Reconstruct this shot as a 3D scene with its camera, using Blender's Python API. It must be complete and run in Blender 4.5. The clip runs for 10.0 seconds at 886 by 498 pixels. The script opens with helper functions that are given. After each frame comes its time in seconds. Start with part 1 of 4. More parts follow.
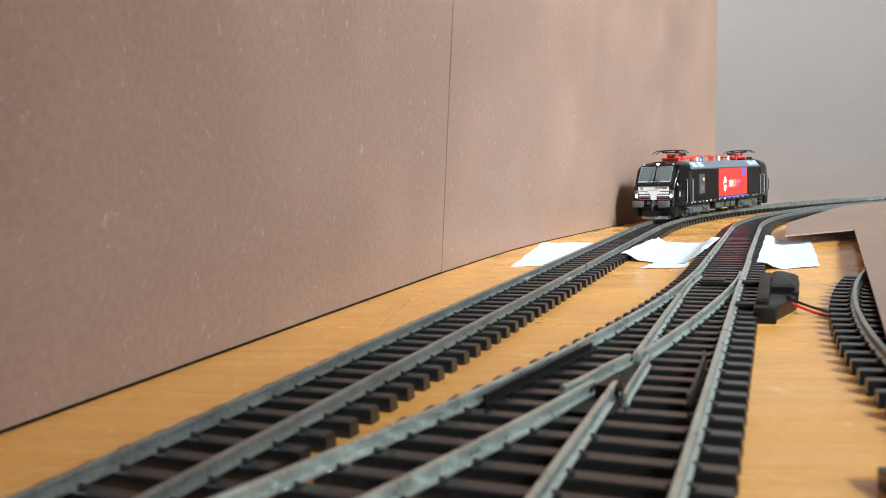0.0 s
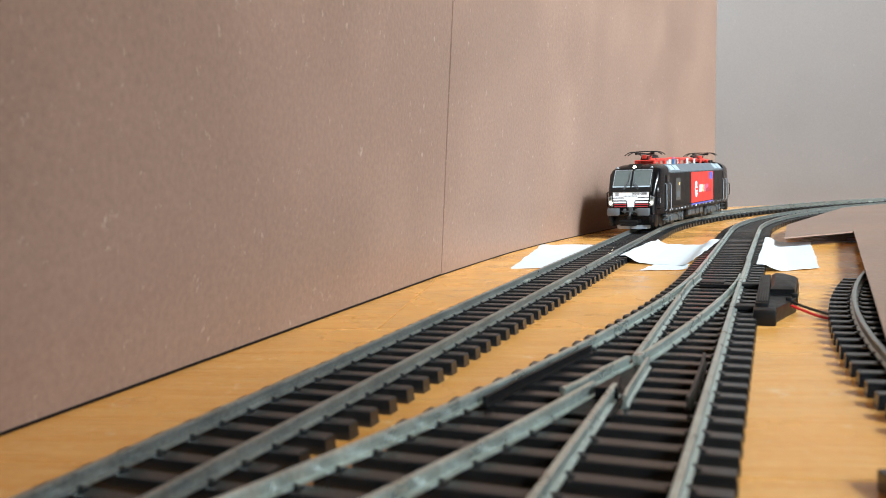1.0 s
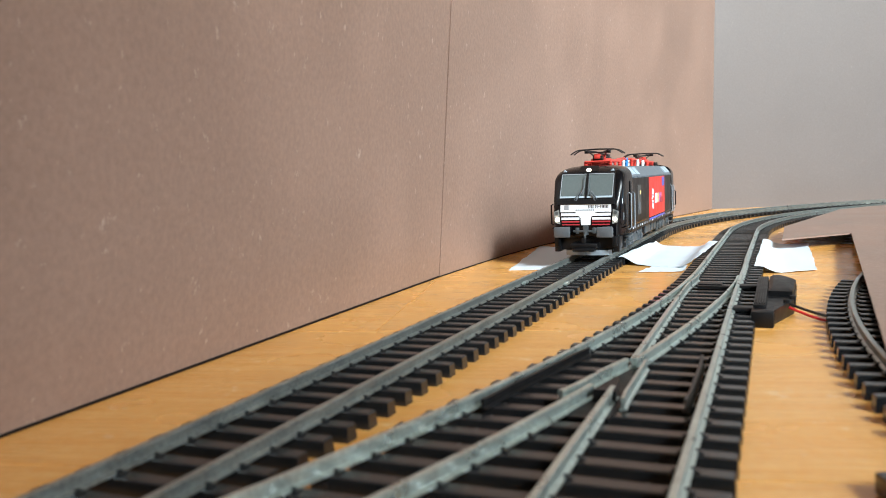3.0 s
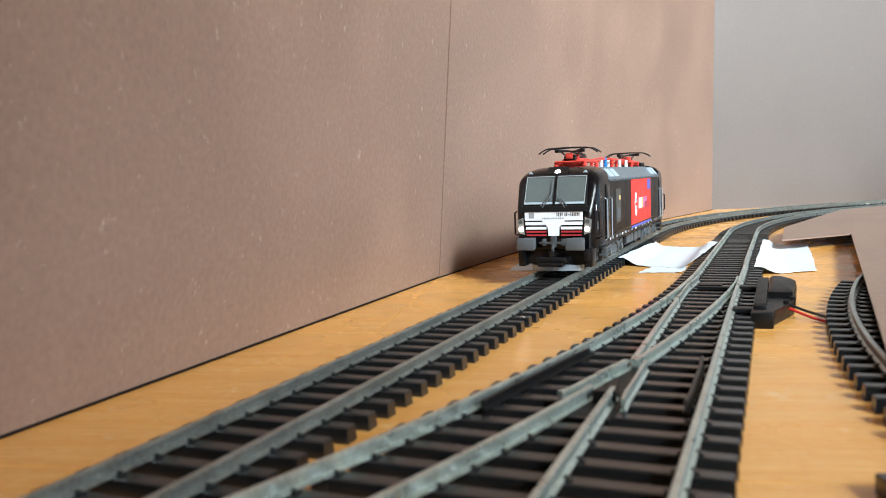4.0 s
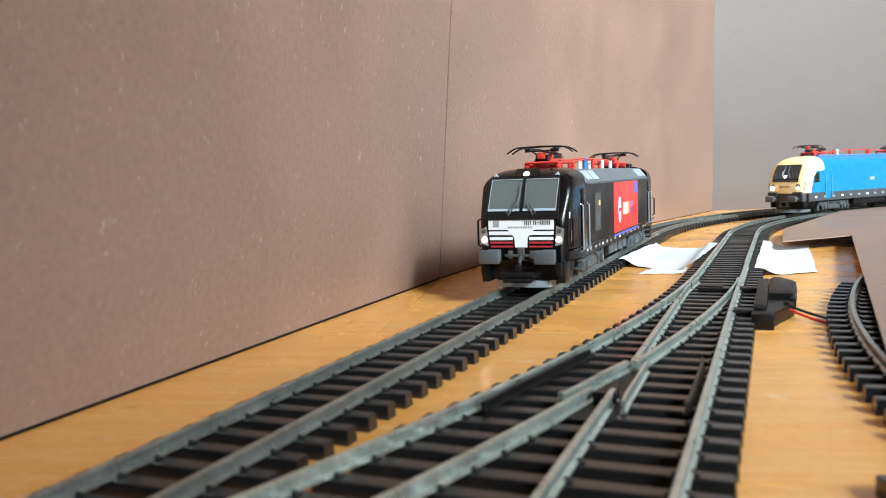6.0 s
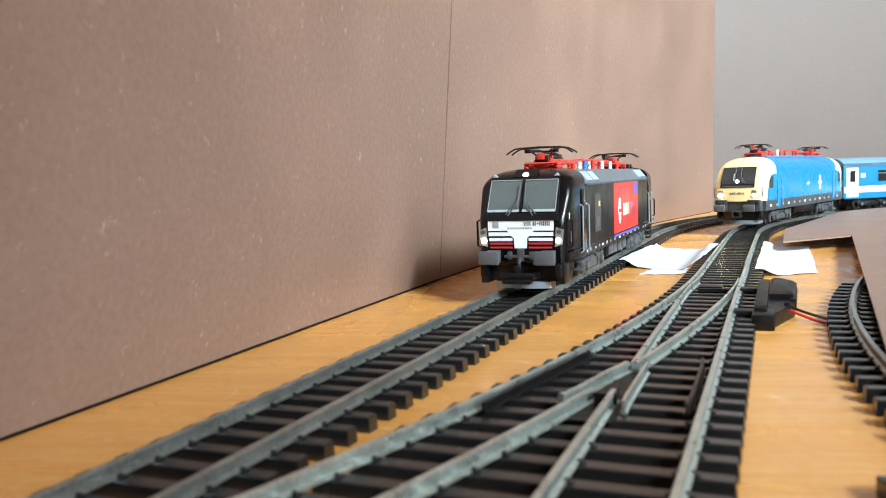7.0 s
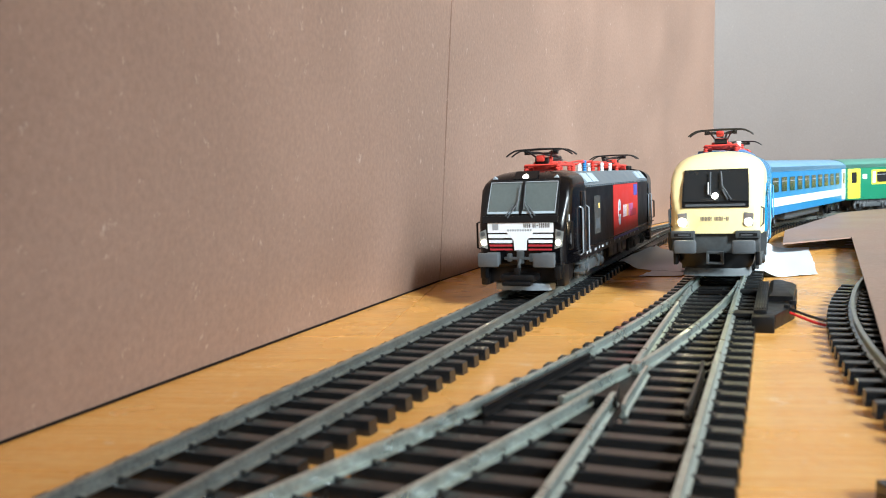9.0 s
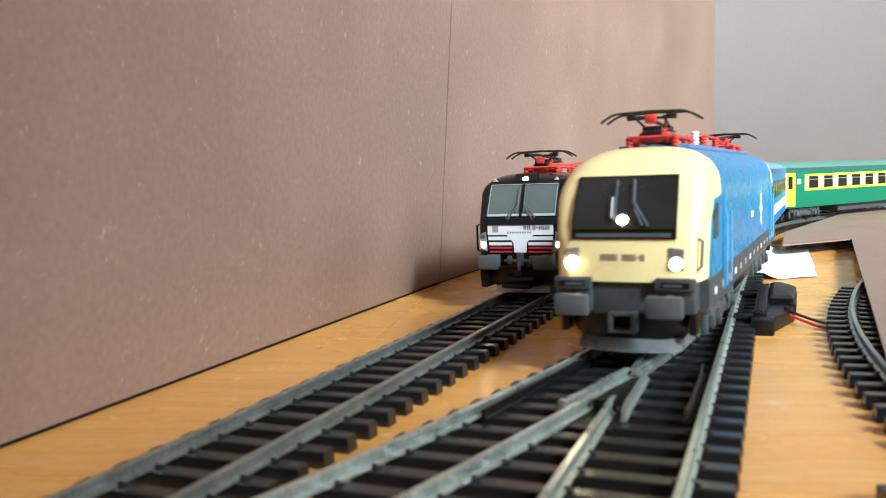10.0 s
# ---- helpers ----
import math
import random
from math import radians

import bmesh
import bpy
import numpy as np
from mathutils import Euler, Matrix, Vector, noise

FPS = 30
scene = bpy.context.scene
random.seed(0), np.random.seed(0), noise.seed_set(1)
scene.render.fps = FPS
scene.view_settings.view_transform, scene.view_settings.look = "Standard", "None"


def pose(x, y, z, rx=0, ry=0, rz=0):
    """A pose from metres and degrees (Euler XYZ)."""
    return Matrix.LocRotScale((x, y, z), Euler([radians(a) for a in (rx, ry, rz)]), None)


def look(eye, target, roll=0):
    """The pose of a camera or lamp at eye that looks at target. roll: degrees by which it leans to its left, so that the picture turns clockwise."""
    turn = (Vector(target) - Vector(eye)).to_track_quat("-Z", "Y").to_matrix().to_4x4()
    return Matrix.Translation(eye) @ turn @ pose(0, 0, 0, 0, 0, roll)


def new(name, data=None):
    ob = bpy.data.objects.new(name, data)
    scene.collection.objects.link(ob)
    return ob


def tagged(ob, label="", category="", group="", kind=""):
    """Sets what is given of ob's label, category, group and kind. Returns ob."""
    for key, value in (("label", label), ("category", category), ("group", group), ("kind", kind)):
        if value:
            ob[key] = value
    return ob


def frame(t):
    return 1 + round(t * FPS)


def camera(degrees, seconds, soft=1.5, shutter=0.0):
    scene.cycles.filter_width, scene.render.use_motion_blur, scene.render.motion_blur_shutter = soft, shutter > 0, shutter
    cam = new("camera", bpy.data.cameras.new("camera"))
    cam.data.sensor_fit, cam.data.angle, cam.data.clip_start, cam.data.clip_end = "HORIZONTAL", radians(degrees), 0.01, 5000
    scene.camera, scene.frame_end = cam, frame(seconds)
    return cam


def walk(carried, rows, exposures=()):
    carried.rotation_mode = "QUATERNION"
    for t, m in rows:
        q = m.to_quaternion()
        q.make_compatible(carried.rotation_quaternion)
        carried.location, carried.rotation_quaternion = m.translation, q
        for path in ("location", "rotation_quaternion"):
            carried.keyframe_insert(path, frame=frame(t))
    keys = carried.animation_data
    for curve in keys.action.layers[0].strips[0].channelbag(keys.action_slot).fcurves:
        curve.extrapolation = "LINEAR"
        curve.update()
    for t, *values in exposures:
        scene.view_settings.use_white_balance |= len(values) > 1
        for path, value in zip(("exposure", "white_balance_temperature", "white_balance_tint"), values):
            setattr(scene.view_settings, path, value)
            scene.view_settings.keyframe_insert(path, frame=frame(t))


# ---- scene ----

MM = 0.001
# the plan's axes: the straight tracks run 23 degrees off the view's depth
TH = radians(23.0)
DU, DV = (math.sin(TH), math.cos(TH)), (math.cos(TH), -math.sin(TH))
V_IN, V_OUT = -22.4, -84.8          # centre lines of the inner and the outer track, mm
U_IN, U_OUT, R_IN, R_OUT = 546.0, 546.0, 484.0, 546.0
U_TURN, R_TURN, A_TURN = 340.0, 950.0, radians(16.5)
RAIL_TOP = 5.5

# ---- camera ----
cam = camera(57.54, 10.0, soft=0.55, shutter=0.4)
cam.data.dof.use_dof, cam.data.dof.focus_distance, cam.data.dof.aperture_fstop = True, 0.40, 34.0


def eye(yaw, pitch, rise):
    return pose(0, 0, (45.74 + rise) * MM, 90 - 5.39 + pitch, 0, yaw) @ pose(0, 0, 0, 0, 0, -2.0)


PATH = [(0, 0, 0, 0), (0.5, -0.013, 0.06, 0.0), (1, -0.033, 0.14, 0.03), (1.5, -0.06, 0.165, 0.06), (2, -0.107, 0.19, 0.08),
        (2.5, -0.155, 0.21, 0.18), (4, -0.178, 0.265, 0.36), (5, -0.182, 0.30, 0.46), (6, -0.16, 0.33, 0.48), (7, -0.135, 0.38, 0.48),
        (7.5, -0.137, 0.42, 0.49), (8, -0.14, 0.45, 0.52), (8.5, -0.145, 0.46, 0.65), (9, -0.153, 0.43, 0.92), (9.5, -0.157, 0.435, 1.17),
        (10, -0.163, 0.472, 1.51)]
walk(cam, [(t, eye(a, b, c)) for t, a, b, c in PATH], [(0, 0.78), (5.5, 0.81), (7.2, 0.93), (10, 0.95)])

# ---- light ----
world = bpy.data.worlds.new("sky")
scene.world = world
world.use_nodes = True
sky = world.node_tree.nodes.new("ShaderNodeTexSky")
sky.sky_type, sky.sun_disc = "NISHITA", False
world.node_tree.links.new(sky.outputs[0], world.node_tree.nodes["Background"].inputs[0])
world.node_tree.nodes["Background"].inputs[1].default_value = 0.15
sun_way = Vector((-0.52, 0.84, -0.64)).normalized()
sky.sun_elevation, sky.sun_rotation = radians(32.9), math.atan2(0.52, -0.84)
sun_data = bpy.data.lights.new("sun", "SUN")
sun_data.energy, sun_data.angle, sun_data.color = 3.5, radians(10), (0.80, 0.945, 1.0)
sun = new("sun", sun_data)
sun.matrix_world = look((1.5, -3.0, 1.6), Vector((1.5, -3.0, 1.6)) + sun_way)
lamp_data = bpy.data.lights.new("window_light", "AREA")
lamp_data.shape, lamp_data.size, lamp_data.size_y, lamp_data.energy, lamp_data.color = "RECTANGLE", 1.15, 1.4, 9.5, (0.80, 0.945, 1.0)
window_light = new("window_light", lamp_data)
window_light.matrix_world = look((1.55, -1.03, 1.1), (0.45, 0.5, 0.1))
lamp_data.spread = radians(110)


# ---- materials ----
def material(name, color, rough=0.5, metal=0.0, vary=0.08, scale=60.0, fine=900.0, bump=0.0, coat=0.0, glow=0.0, stretch=(1, 1, 1),
             random_tone=0.0, spec=0.5):
    m = bpy.data.materials.new(name)
    m.use_nodes = True
    n, l = m.node_tree.nodes, m.node_tree.links
    b = n["Principled BSDF"]
    b.inputs["Roughness"].default_value, b.inputs["Metallic"].default_value = rough, metal
    b.inputs["Specular IOR Level"].default_value = spec
    if coat:
        b.inputs["Coat Weight"].default_value, b.inputs["Coat Roughness"].default_value = coat, 0.12
    if glow:
        b.inputs["Emission Color"].default_value, b.inputs["Emission Strength"].default_value = (*color, 1), glow
    tc = n.new("ShaderNodeTexCoord")
    mp = n.new("ShaderNodeMapping")
    mp.inputs["Scale"].default_value = stretch
    l.new(tc.outputs["Object"], mp.inputs[0])
    big, small = n.new("ShaderNodeTexNoise"), n.new("ShaderNodeTexNoise")
    big.inputs["Scale"].default_value, small.inputs["Scale"].default_value = scale, fine
    big.inputs["Detail"].default_value, small.inputs["Detail"].default_value = 4, 2
    l.new(mp.outputs[0], big.inputs[0]), l.new(mp.outputs[0], small.inputs[0])
    mix = n.new("ShaderNodeMath")
    mix.operation = "ADD"
    l.new(big.outputs[0], mix.inputs[0]), l.new(small.outputs[0], mix.inputs[1])
    last = mix.outputs[0]
    if random_tone:
        info, mul, add = n.new("ShaderNodeObjectInfo"), n.new("ShaderNodeMath"), n.new("ShaderNodeMath")
        mul.operation, add.operation = "MULTIPLY", "ADD"
        mul.inputs[1].default_value = random_tone
        l.new(info.outputs["Random"], mul.inputs[0]), l.new(mul.outputs[0], add.inputs[0]), l.new(last, add.inputs[1])
        last = add.outputs[0]
    ramp = n.new("ShaderNodeMapRange")
    ramp.inputs[1].default_value, ramp.inputs[2].default_value = 0.6, 1.4 + random_tone
    ramp.inputs[3].default_value, ramp.inputs[4].default_value = 1 - vary, 1 + vary
    l.new(last, ramp.inputs[0])
    tone = n.new("ShaderNodeMix")
    tone.data_type, tone.blend_type = "RGBA", "MULTIPLY"
    tone.inputs[0].default_value, tone.inputs[6].default_value = 1.0, (*color, 1)
    l.new(ramp.outputs[0], tone.inputs[7])
    l.new(tone.outputs[2], b.inputs["Base Color"])
    rr = n.new("ShaderNodeMapRange")
    rr.inputs[1].default_value, rr.inputs[2].default_value = 0.3, 0.7
    rr.inputs[3].default_value, rr.inputs[4].default_value = rough * 0.85, min(1.0, rough * 1.15)
    l.new(big.outputs[0], rr.inputs[0]), l.new(rr.outputs[0], b.inputs["Roughness"])
    if bump:
        bp = n.new("ShaderNodeBump")
        bp.inputs["Strength"].default_value, bp.inputs["Distance"].default_value = 0.6, bump * MM
        l.new(small.outputs[0], bp.inputs["Height"]), l.new(bp.outputs[0], b.inputs["Normal"])
    return m


def cardboard_material(name, color, vary=0.15, bump=0.14, flecks=0.42):
    """Brown hardboard: faint blotches, fibres and a few pale flecks."""
    m = material(name, color, rough=0.5, vary=vary, scale=16, fine=560, bump=bump, spec=0.55)
    n, l = m.node_tree.nodes, m.node_tree.links
    b = n["Principled BSDF"]
    base = b.inputs["Base Color"].links[0].from_socket
    tc = n.new("ShaderNodeTexCoord")
    mp = n.new("ShaderNodeMapping")
    mp.inputs["Scale"].default_value = (1, 1, 0.7)
    l.new(tc.outputs["Object"], mp.inputs[0])
    v = n.new("ShaderNodeTexNoise")
    v.inputs["Scale"].default_value, v.inputs["Detail"].default_value, v.inputs["Roughness"].default_value = 300, 3, 0.62
    l.new(mp.outputs[0], v.inputs[0])
    r = n.new("ShaderNodeMapRange")
    r.inputs[1].default_value, r.inputs[2].default_value, r.inputs[4].default_value = 0.645, 0.78, flecks
    l.new(v.outputs[0], r.inputs[0])
    mix = n.new("ShaderNodeMix")
    mix.data_type = "RGBA"
    l.new(r.outputs[0], mix.inputs[0]), l.new(base, mix.inputs[6])
    mix.inputs[7].default_value = (0.62, 0.50, 0.42, 1)
    l.new(mix.outputs[2], b.inputs["Base Color"])
    return m


def wood_material():
    """Varnished honey-coloured boards: long grain, darker streaks, scuffs in the lacquer."""
    m = bpy.data.materials.new("varnished_wood")
    m.use_nodes = True
    n, l = m.node_tree.nodes, m.node_tree.links
    b = n["Principled BSDF"]
    tc, mp = n.new("ShaderNodeTexCoord"), n.new("ShaderNodeMapping")
    mp.inputs["Scale"].default_value = (0.7, 12.0, 1.0)
    info, comb = n.new("ShaderNodeObjectInfo"), n.new("ShaderNodeVectorMath")
    comb.operation = "ADD"
    l.new(tc.outputs["Object"], comb.inputs[0]), l.new(info.outputs["Random"], comb.inputs[1])
    l.new(comb.outputs[0], mp.inputs[0])
    g1, g2, g3 = (n.new("ShaderNodeTexNoise") for _ in range(3))
    for g, s, d in ((g1, 22, 5), (g2, 110, 4), (g3, 30, 3)):
        g.inputs["Scale"].default_value, g.inputs["Detail"].default_value = s, d
    l.new(mp.outputs[0], g1.inputs[0]), l.new(mp.outputs[0], g2.inputs[0]), l.new(tc.outputs["Object"], g3.inputs[0])
    add = n.new("ShaderNodeMath")
    add.operation = "ADD"
    l.new(g1.outputs[0], add.inputs[0]), l.new(g2.outputs[0], add.inputs[1])
    ramp = n.new("ShaderNodeValToRGB")
    e = ramp.color_ramp.elements
    e[0].position, e[0].color = 0.28, (0.72, 0.30, 0.056, 1)
    e[1].position, e[1].color = 0.72, (0.81, 0.44, 0.135, 1)
    half = n.new("ShaderNodeMath")
    half.operation = "MULTIPLY"
    half.inputs[1].default_value = 0.5
    g4, mott = n.new("ShaderNodeTexNoise"), n.new("ShaderNodeMath")
    g4.inputs["Scale"].default_value, g4.inputs["Detail"].default_value = 420, 3
    l.new(tc.outputs["Object"], g4.inputs[0])
    mott.operation = "MULTIPLY_ADD"
    mott.inputs[1].default_value, mott.inputs[2].default_value = 0.34, -0.17
    l.new(g4.outputs[0], mott.inputs[0])
    spot = n.new("ShaderNodeMath")
    spot.operation = "ADD"
    l.new(add.outputs[0], half.inputs[0]), l.new(half.outputs[0], spot.inputs[0]), l.new(mott.outputs[0], spot.inputs[1])
    l.new(spot.outputs[0], ramp.inputs[0])
    # pale scuffs worn into the lacquer
    g5, worn, scuff = n.new("ShaderNodeTexNoise"), n.new("ShaderNodeMapRange"), n.new("ShaderNodeMix")
    g5.inputs["Scale"].default_value, g5.inputs["Detail"].default_value, g5.inputs["Roughness"].default_value = 95, 5, 0.7
    worn.inputs[1].default_value, worn.inputs[2].default_value, worn.inputs[4].default_value = 0.60, 0.74, 0.55
    l.new(tc.outputs["Object"], g5.inputs[0]), l.new(g5.outputs[0], worn.inputs[0])
    scuff.data_type = "RGBA"
    scuff.inputs[7].default_value = (0.86, 0.64, 0.38, 1)
    l.new(worn.outputs[0], scuff.inputs[0]), l.new(ramp.outputs[0], scuff.inputs[6])
    l.new(scuff.outputs[2], b.inputs["Base Color"])
    rr = n.new("ShaderNodeMapRange")
    rr.inputs[1].default_value, rr.inputs[2].default_value, rr.inputs[3].default_value, rr.inputs[4].default_value = 0.35, 0.65, 0.10, 0.34
    l.new(g3.outputs[0], rr.inputs[0]), l.new(rr.outputs[0], b.inputs["Roughness"])
    bp = n.new("ShaderNodeBump")
    bp.inputs["Strength"].default_value, bp.inputs["Distance"].default_value = 0.7, 0.00022
    l.new(g2.outputs[0], bp.inputs["Height"]), l.new(bp.outputs[0], b.inputs["Normal"])
    return m


WOOD = wood_material()
BOARD = cardboard_material("brown_hardboard", (0.250, 0.160, 0.124), 0.19, 0.2)
BOARD_BACK = cardboard_material("grey_brown_hardboard", (0.132, 0.107, 0.098), 0.10, 0.08, 0.06)
DARK_STRIP = material("dark_brown_strip", (0.014, 0.008, 0.006), rough=0.9, vary=0.3, scale=200, spec=0.15)
PLASTER = material("white_plaster", (0.82, 0.81, 0.79), rough=0.8, scale=3, fine=120, bump=0.2)
SLEEPER = material("dark_sleeper_plastic", (0.012, 0.013, 0.0145), rough=0.24, vary=0.30, scale=300, random_tone=0.3, spec=0.75)
RAIL = material("nickel_silver_rail", (0.60, 0.68, 0.65), rough=0.30, metal=0.85, vary=0.34, scale=160, fine=1300, bump=0.05)
RAIL_DARK = material("weathered_rail", (0.34, 0.365, 0.35), rough=0.32, metal=0.8, vary=0.40, scale=160, fine=1300, bump=0.05)
RUSTY = material("dark_rusty_metal", (0.045, 0.038, 0.034), rough=0.45, metal=0.4, vary=0.4, scale=300)
PAPER = material("white_paper", (0.63, 0.685, 0.74), rough=0.7, vary=0.03, scale=80)
BLACK = material("satin_black_paint", (0.0018, 0.0018, 0.0028), rough=0.18, vary=0.2, scale=200, spec=0.4)
GREY_BLACK = material("dark_anthracite_side", (0.0035, 0.0034, 0.0042), rough=0.34, vary=0.15, scale=200, spec=0.28)
MATT_BLACK = material("matt_black_plastic", (0.004, 0.004, 0.0048), rough=0.42, vary=0.25, scale=300, spec=0.32)
CHASSIS = material("grey_chassis_plastic", (0.055, 0.062, 0.067), rough=0.45, vary=0.25, scale=250)
STEEL_GREY = material("grey_buffer", (0.085, 0.094, 0.105), rough=0.42, vary=0.12, scale=300)
ROOF_GREY = material("grey_roof_paint", (0.11, 0.13, 0.15), rough=0.42, vary=0.08, scale=150)
VENT_GREY = material("pale_vent", (0.34, 0.41, 0.47), rough=0.45, vary=0.1, scale=400)
WHITE = material("white_print", (0.80, 0.84, 0.90), rough=0.4, vary=0.03, scale=200)
RED = material("red_print", (0.66, 0.035, 0.028), rough=0.38, vary=0.05, scale=120)
RED_STRIPE = material("dark_red_stripe", (0.42, 0.03, 0.04), rough=0.4, vary=0.05)
RED_PART = material("red_insulator_plastic", (0.62, 0.05, 0.035), rough=0.42, vary=0.15, scale=300)
BLUE_PRINT = material("blue_print", (0.10, 0.10, 0.42), rough=0.4, vary=0.05)
YELLOW_PRINT = material("yellow_print", (0.85, 0.60, 0.20), rough=0.4, vary=0.05)
INK = material("black_print", (0.02, 0.02, 0.025), rough=0.5, vary=0.05)
GREY_INK = material("grey_print", (0.30, 0.32, 0.35), rough=0.5, vary=0.05)
BROWN_INK = material("brown_print", (0.22, 0.18, 0.16), rough=0.5, vary=0.05)
PAN_BLACK = material("blackened_metal", (0.022, 0.020, 0.020), rough=0.38, metal=0.3, vary=0.3, scale=400)
PORCELAIN = material("white_insulator", (0.78, 0.80, 0.82), rough=0.3, vary=0.05)
BLUE_PART = material("blue_coil", (0.03, 0.20, 0.50), rough=0.4, vary=0.1)
SILVER = material("silver_paint", (0.36, 0.42, 0.48), rough=0.35, metal=0.4, vary=0.1, scale=300)
CREAM = material("yellow_cream_paint", (0.94, 0.78, 0.40), rough=0.25, vary=0.03, scale=60)
BLUE = material("bright_blue_paint", (0.005, 0.195, 0.41), rough=0.27, vary=0.05, scale=60)
COACH_BLUE = material("coach_blue_paint", (0.005, 0.165, 0.37), rough=0.33, vary=0.04, scale=60)
PALE_ROOF = material("pale_blue_grey_roof", (0.14, 0.28, 0.41), rough=0.45, vary=0.05, scale=60)
GREEN = material("bright_green_paint", (0.0, 0.15, 0.08), rough=0.33, vary=0.04, scale=60)
GREEN_ROOF = material("grey_green_roof", (0.08, 0.22, 0.18), rough=0.45, vary=0.05)
YELLOW = material("lemon_yellow_paint", (0.86, 0.76, 0.05), rough=0.35, vary=0.04)
PALE_GREY = material("pale_grey_paint", (0.62, 0.64, 0.66), rough=0.4, vary=0.04)
DARK_GLASS = material("dark_tinted_glass", (0.012, 0.014, 0.016), rough=0.2, vary=0.1, spec=0.4)
WARM_GLOW = material("warm_lamp", (1.0, 0.84, 0.58), rough=0.3, glow=20)
COOL_GLOW = material("white_lamp", (1.0, 0.90, 0.72), rough=0.3, glow=9)
DIM_GLOW = material("faint_lamp", (1.0, 0.93, 0.80), rough=0.2, glow=1.6)
LENS = material("clear_lens", (0.30, 0.32, 0.32), rough=0.12, metal=0.35, vary=0.2, scale=500)
WIRE_RED = material("red_wire", (0.55, 0.02, 0.02), rough=0.4)
WIRE_BLACK = material("black_wire", (0.012, 0.012, 0.012), rough=0.4)


# ---- mesh helpers, all in mm ----
def W(u, v):
    return (u * DU[0] + v * DV[0], u * DU[1] + v * DV[1])


def box(bm, x0, x1, y0, y1, z0, z1, bevel=0.0):
    vs = [bm.verts.new((x, y, z)) for x in (x0, x1) for y in (y0, y1) for z in (z0, z1)]
    fs = [bm.faces.new([vs[i] for i in f]) for f in ((0, 1, 3, 2), (4, 6, 7, 5), (0, 4, 5, 1), (2, 3, 7, 6), (0, 2, 6, 4), (1, 5, 7, 3))]
    if bevel:
        es = {e for f in fs for e in f.edges}
        bmesh.ops.bevel(bm, geom=list(es), offset=bevel, segments=2, affect="EDGES", profile=0.5)
    return bm


def prism(bm, pts, axis, lo, hi):
    """A polygon pushed out along an axis; pts are the other two coordinates in order."""
    def put(p, k):
        c = list(p)
        c.insert(axis, k)
        return bm.verts.new(c)
    a, b = [put(p, lo) for p in pts], [put(p, hi) for p in pts]
    n = len(pts)
    for i in range(n):
        bm.faces.new((a[i], a[(i + 1) % n], b[(i + 1) % n], b[i]))
    bm.faces.new(a[::-1]), bm.faces.new(b)
    bmesh.ops.recalc_face_normals(bm, faces=bm.faces[:])
    return bm


def loft(bm, rings, cap=True):
    vs = [[bm.verts.new(p) for p in r] for r in rings]
    n = len(rings[0])
    for a, b in zip(vs, vs[1:]):
        for i in range(n):
            bm.faces.new((a[i], a[(i + 1) % n], b[(i + 1) % n], b[i]))
    if cap:
        bm.faces.new(vs[0][::-1]), bm.faces.new(vs[-1])
    bmesh.ops.recalc_face_normals(bm, faces=bm.faces[:])
    return bm


def tube(bm, pts, r, n=8):
    pts = [Vector(p) for p in pts]
    rings = []
    for i, p in enumerate(pts):
        d = (pts[min(i + 1, len(pts) - 1)] - pts[max(i - 1, 0)]).normalized()
        side = d.cross(Vector((0, 0, 1)) if abs(d.z) < 0.9 else Vector((1, 0, 0))).normalized()
        up = side.cross(d)
        rings.append([p + (side * math.cos(a) + up * math.sin(a)) * r for a in [2 * math.pi * k / n for k in range(n)]])
    return loft(bm, rings)


def disc(bm, c, axis, r, h, n=20):
    c, axis = Vector(c), Vector(axis).normalized()
    return tube(bm, [c, c + axis * h], r, n)


def quad_plate(bm, p, thick):
    """A thin plate with the outline p (points in order), with its thickness along the outline's normal."""
    p = [Vector(q) for q in p]
    nrm = (p[1] - p[0]).cross(p[2] - p[0]).normalized() * thick
    a, b = [bm.verts.new(q) for q in p], [bm.verts.new(q + nrm) for q in p]
    n = len(p)
    for i in range(n):
        bm.faces.new((a[i], a[(i + 1) % n], b[(i + 1) % n], b[i]))
    bm.faces.new(a[::-1]), bm.faces.new(b)
    bmesh.ops.recalc_face_normals(bm, faces=bm.faces[:])
    return bm


def to_mesh(name, bm, mat, angle=32):
    bm.transform(Matrix.Scale(MM, 4))
    me = bpy.data.meshes.new(name)
    bm.to_mesh(me)
    bm.free()
    me.materials.append(mat)
    me.polygons.foreach_set("use_smooth", [True] * len(me.polygons))
    me.set_sharp_from_angle(angle=radians(angle))
    return me


def part(name, bm, mat, parent, label=""):
    ob = new(name, to_mesh(name, bm, mat))
    ob.parent = parent
    return tagged(ob, label)


def thing(name, m, label, category, group="", kind=""):
    ob = new(name)
    ob.empty_display_size = 0.01
    ob.matrix_world = m
    return tagged(ob, label, category, group, kind)


def solid(name, bm, mat, label="", category="", kind="", at=(0, 0, 0)):
    ob = new(name, to_mesh(name, bm, mat))
    ob.location = [c * MM for c in at]
    return tagged(ob, label, category, "", kind)


def lathe(bm, x, y, z, steps, n=14):
    """A turned piece standing on (x, y, z): steps of (height, radius)."""
    return loft(bm, [[(x + r * math.cos(2 * math.pi * k / n), y + r * math.sin(2 * math.pi * k / n), z + h) for k in range(n)] for h, r in steps])


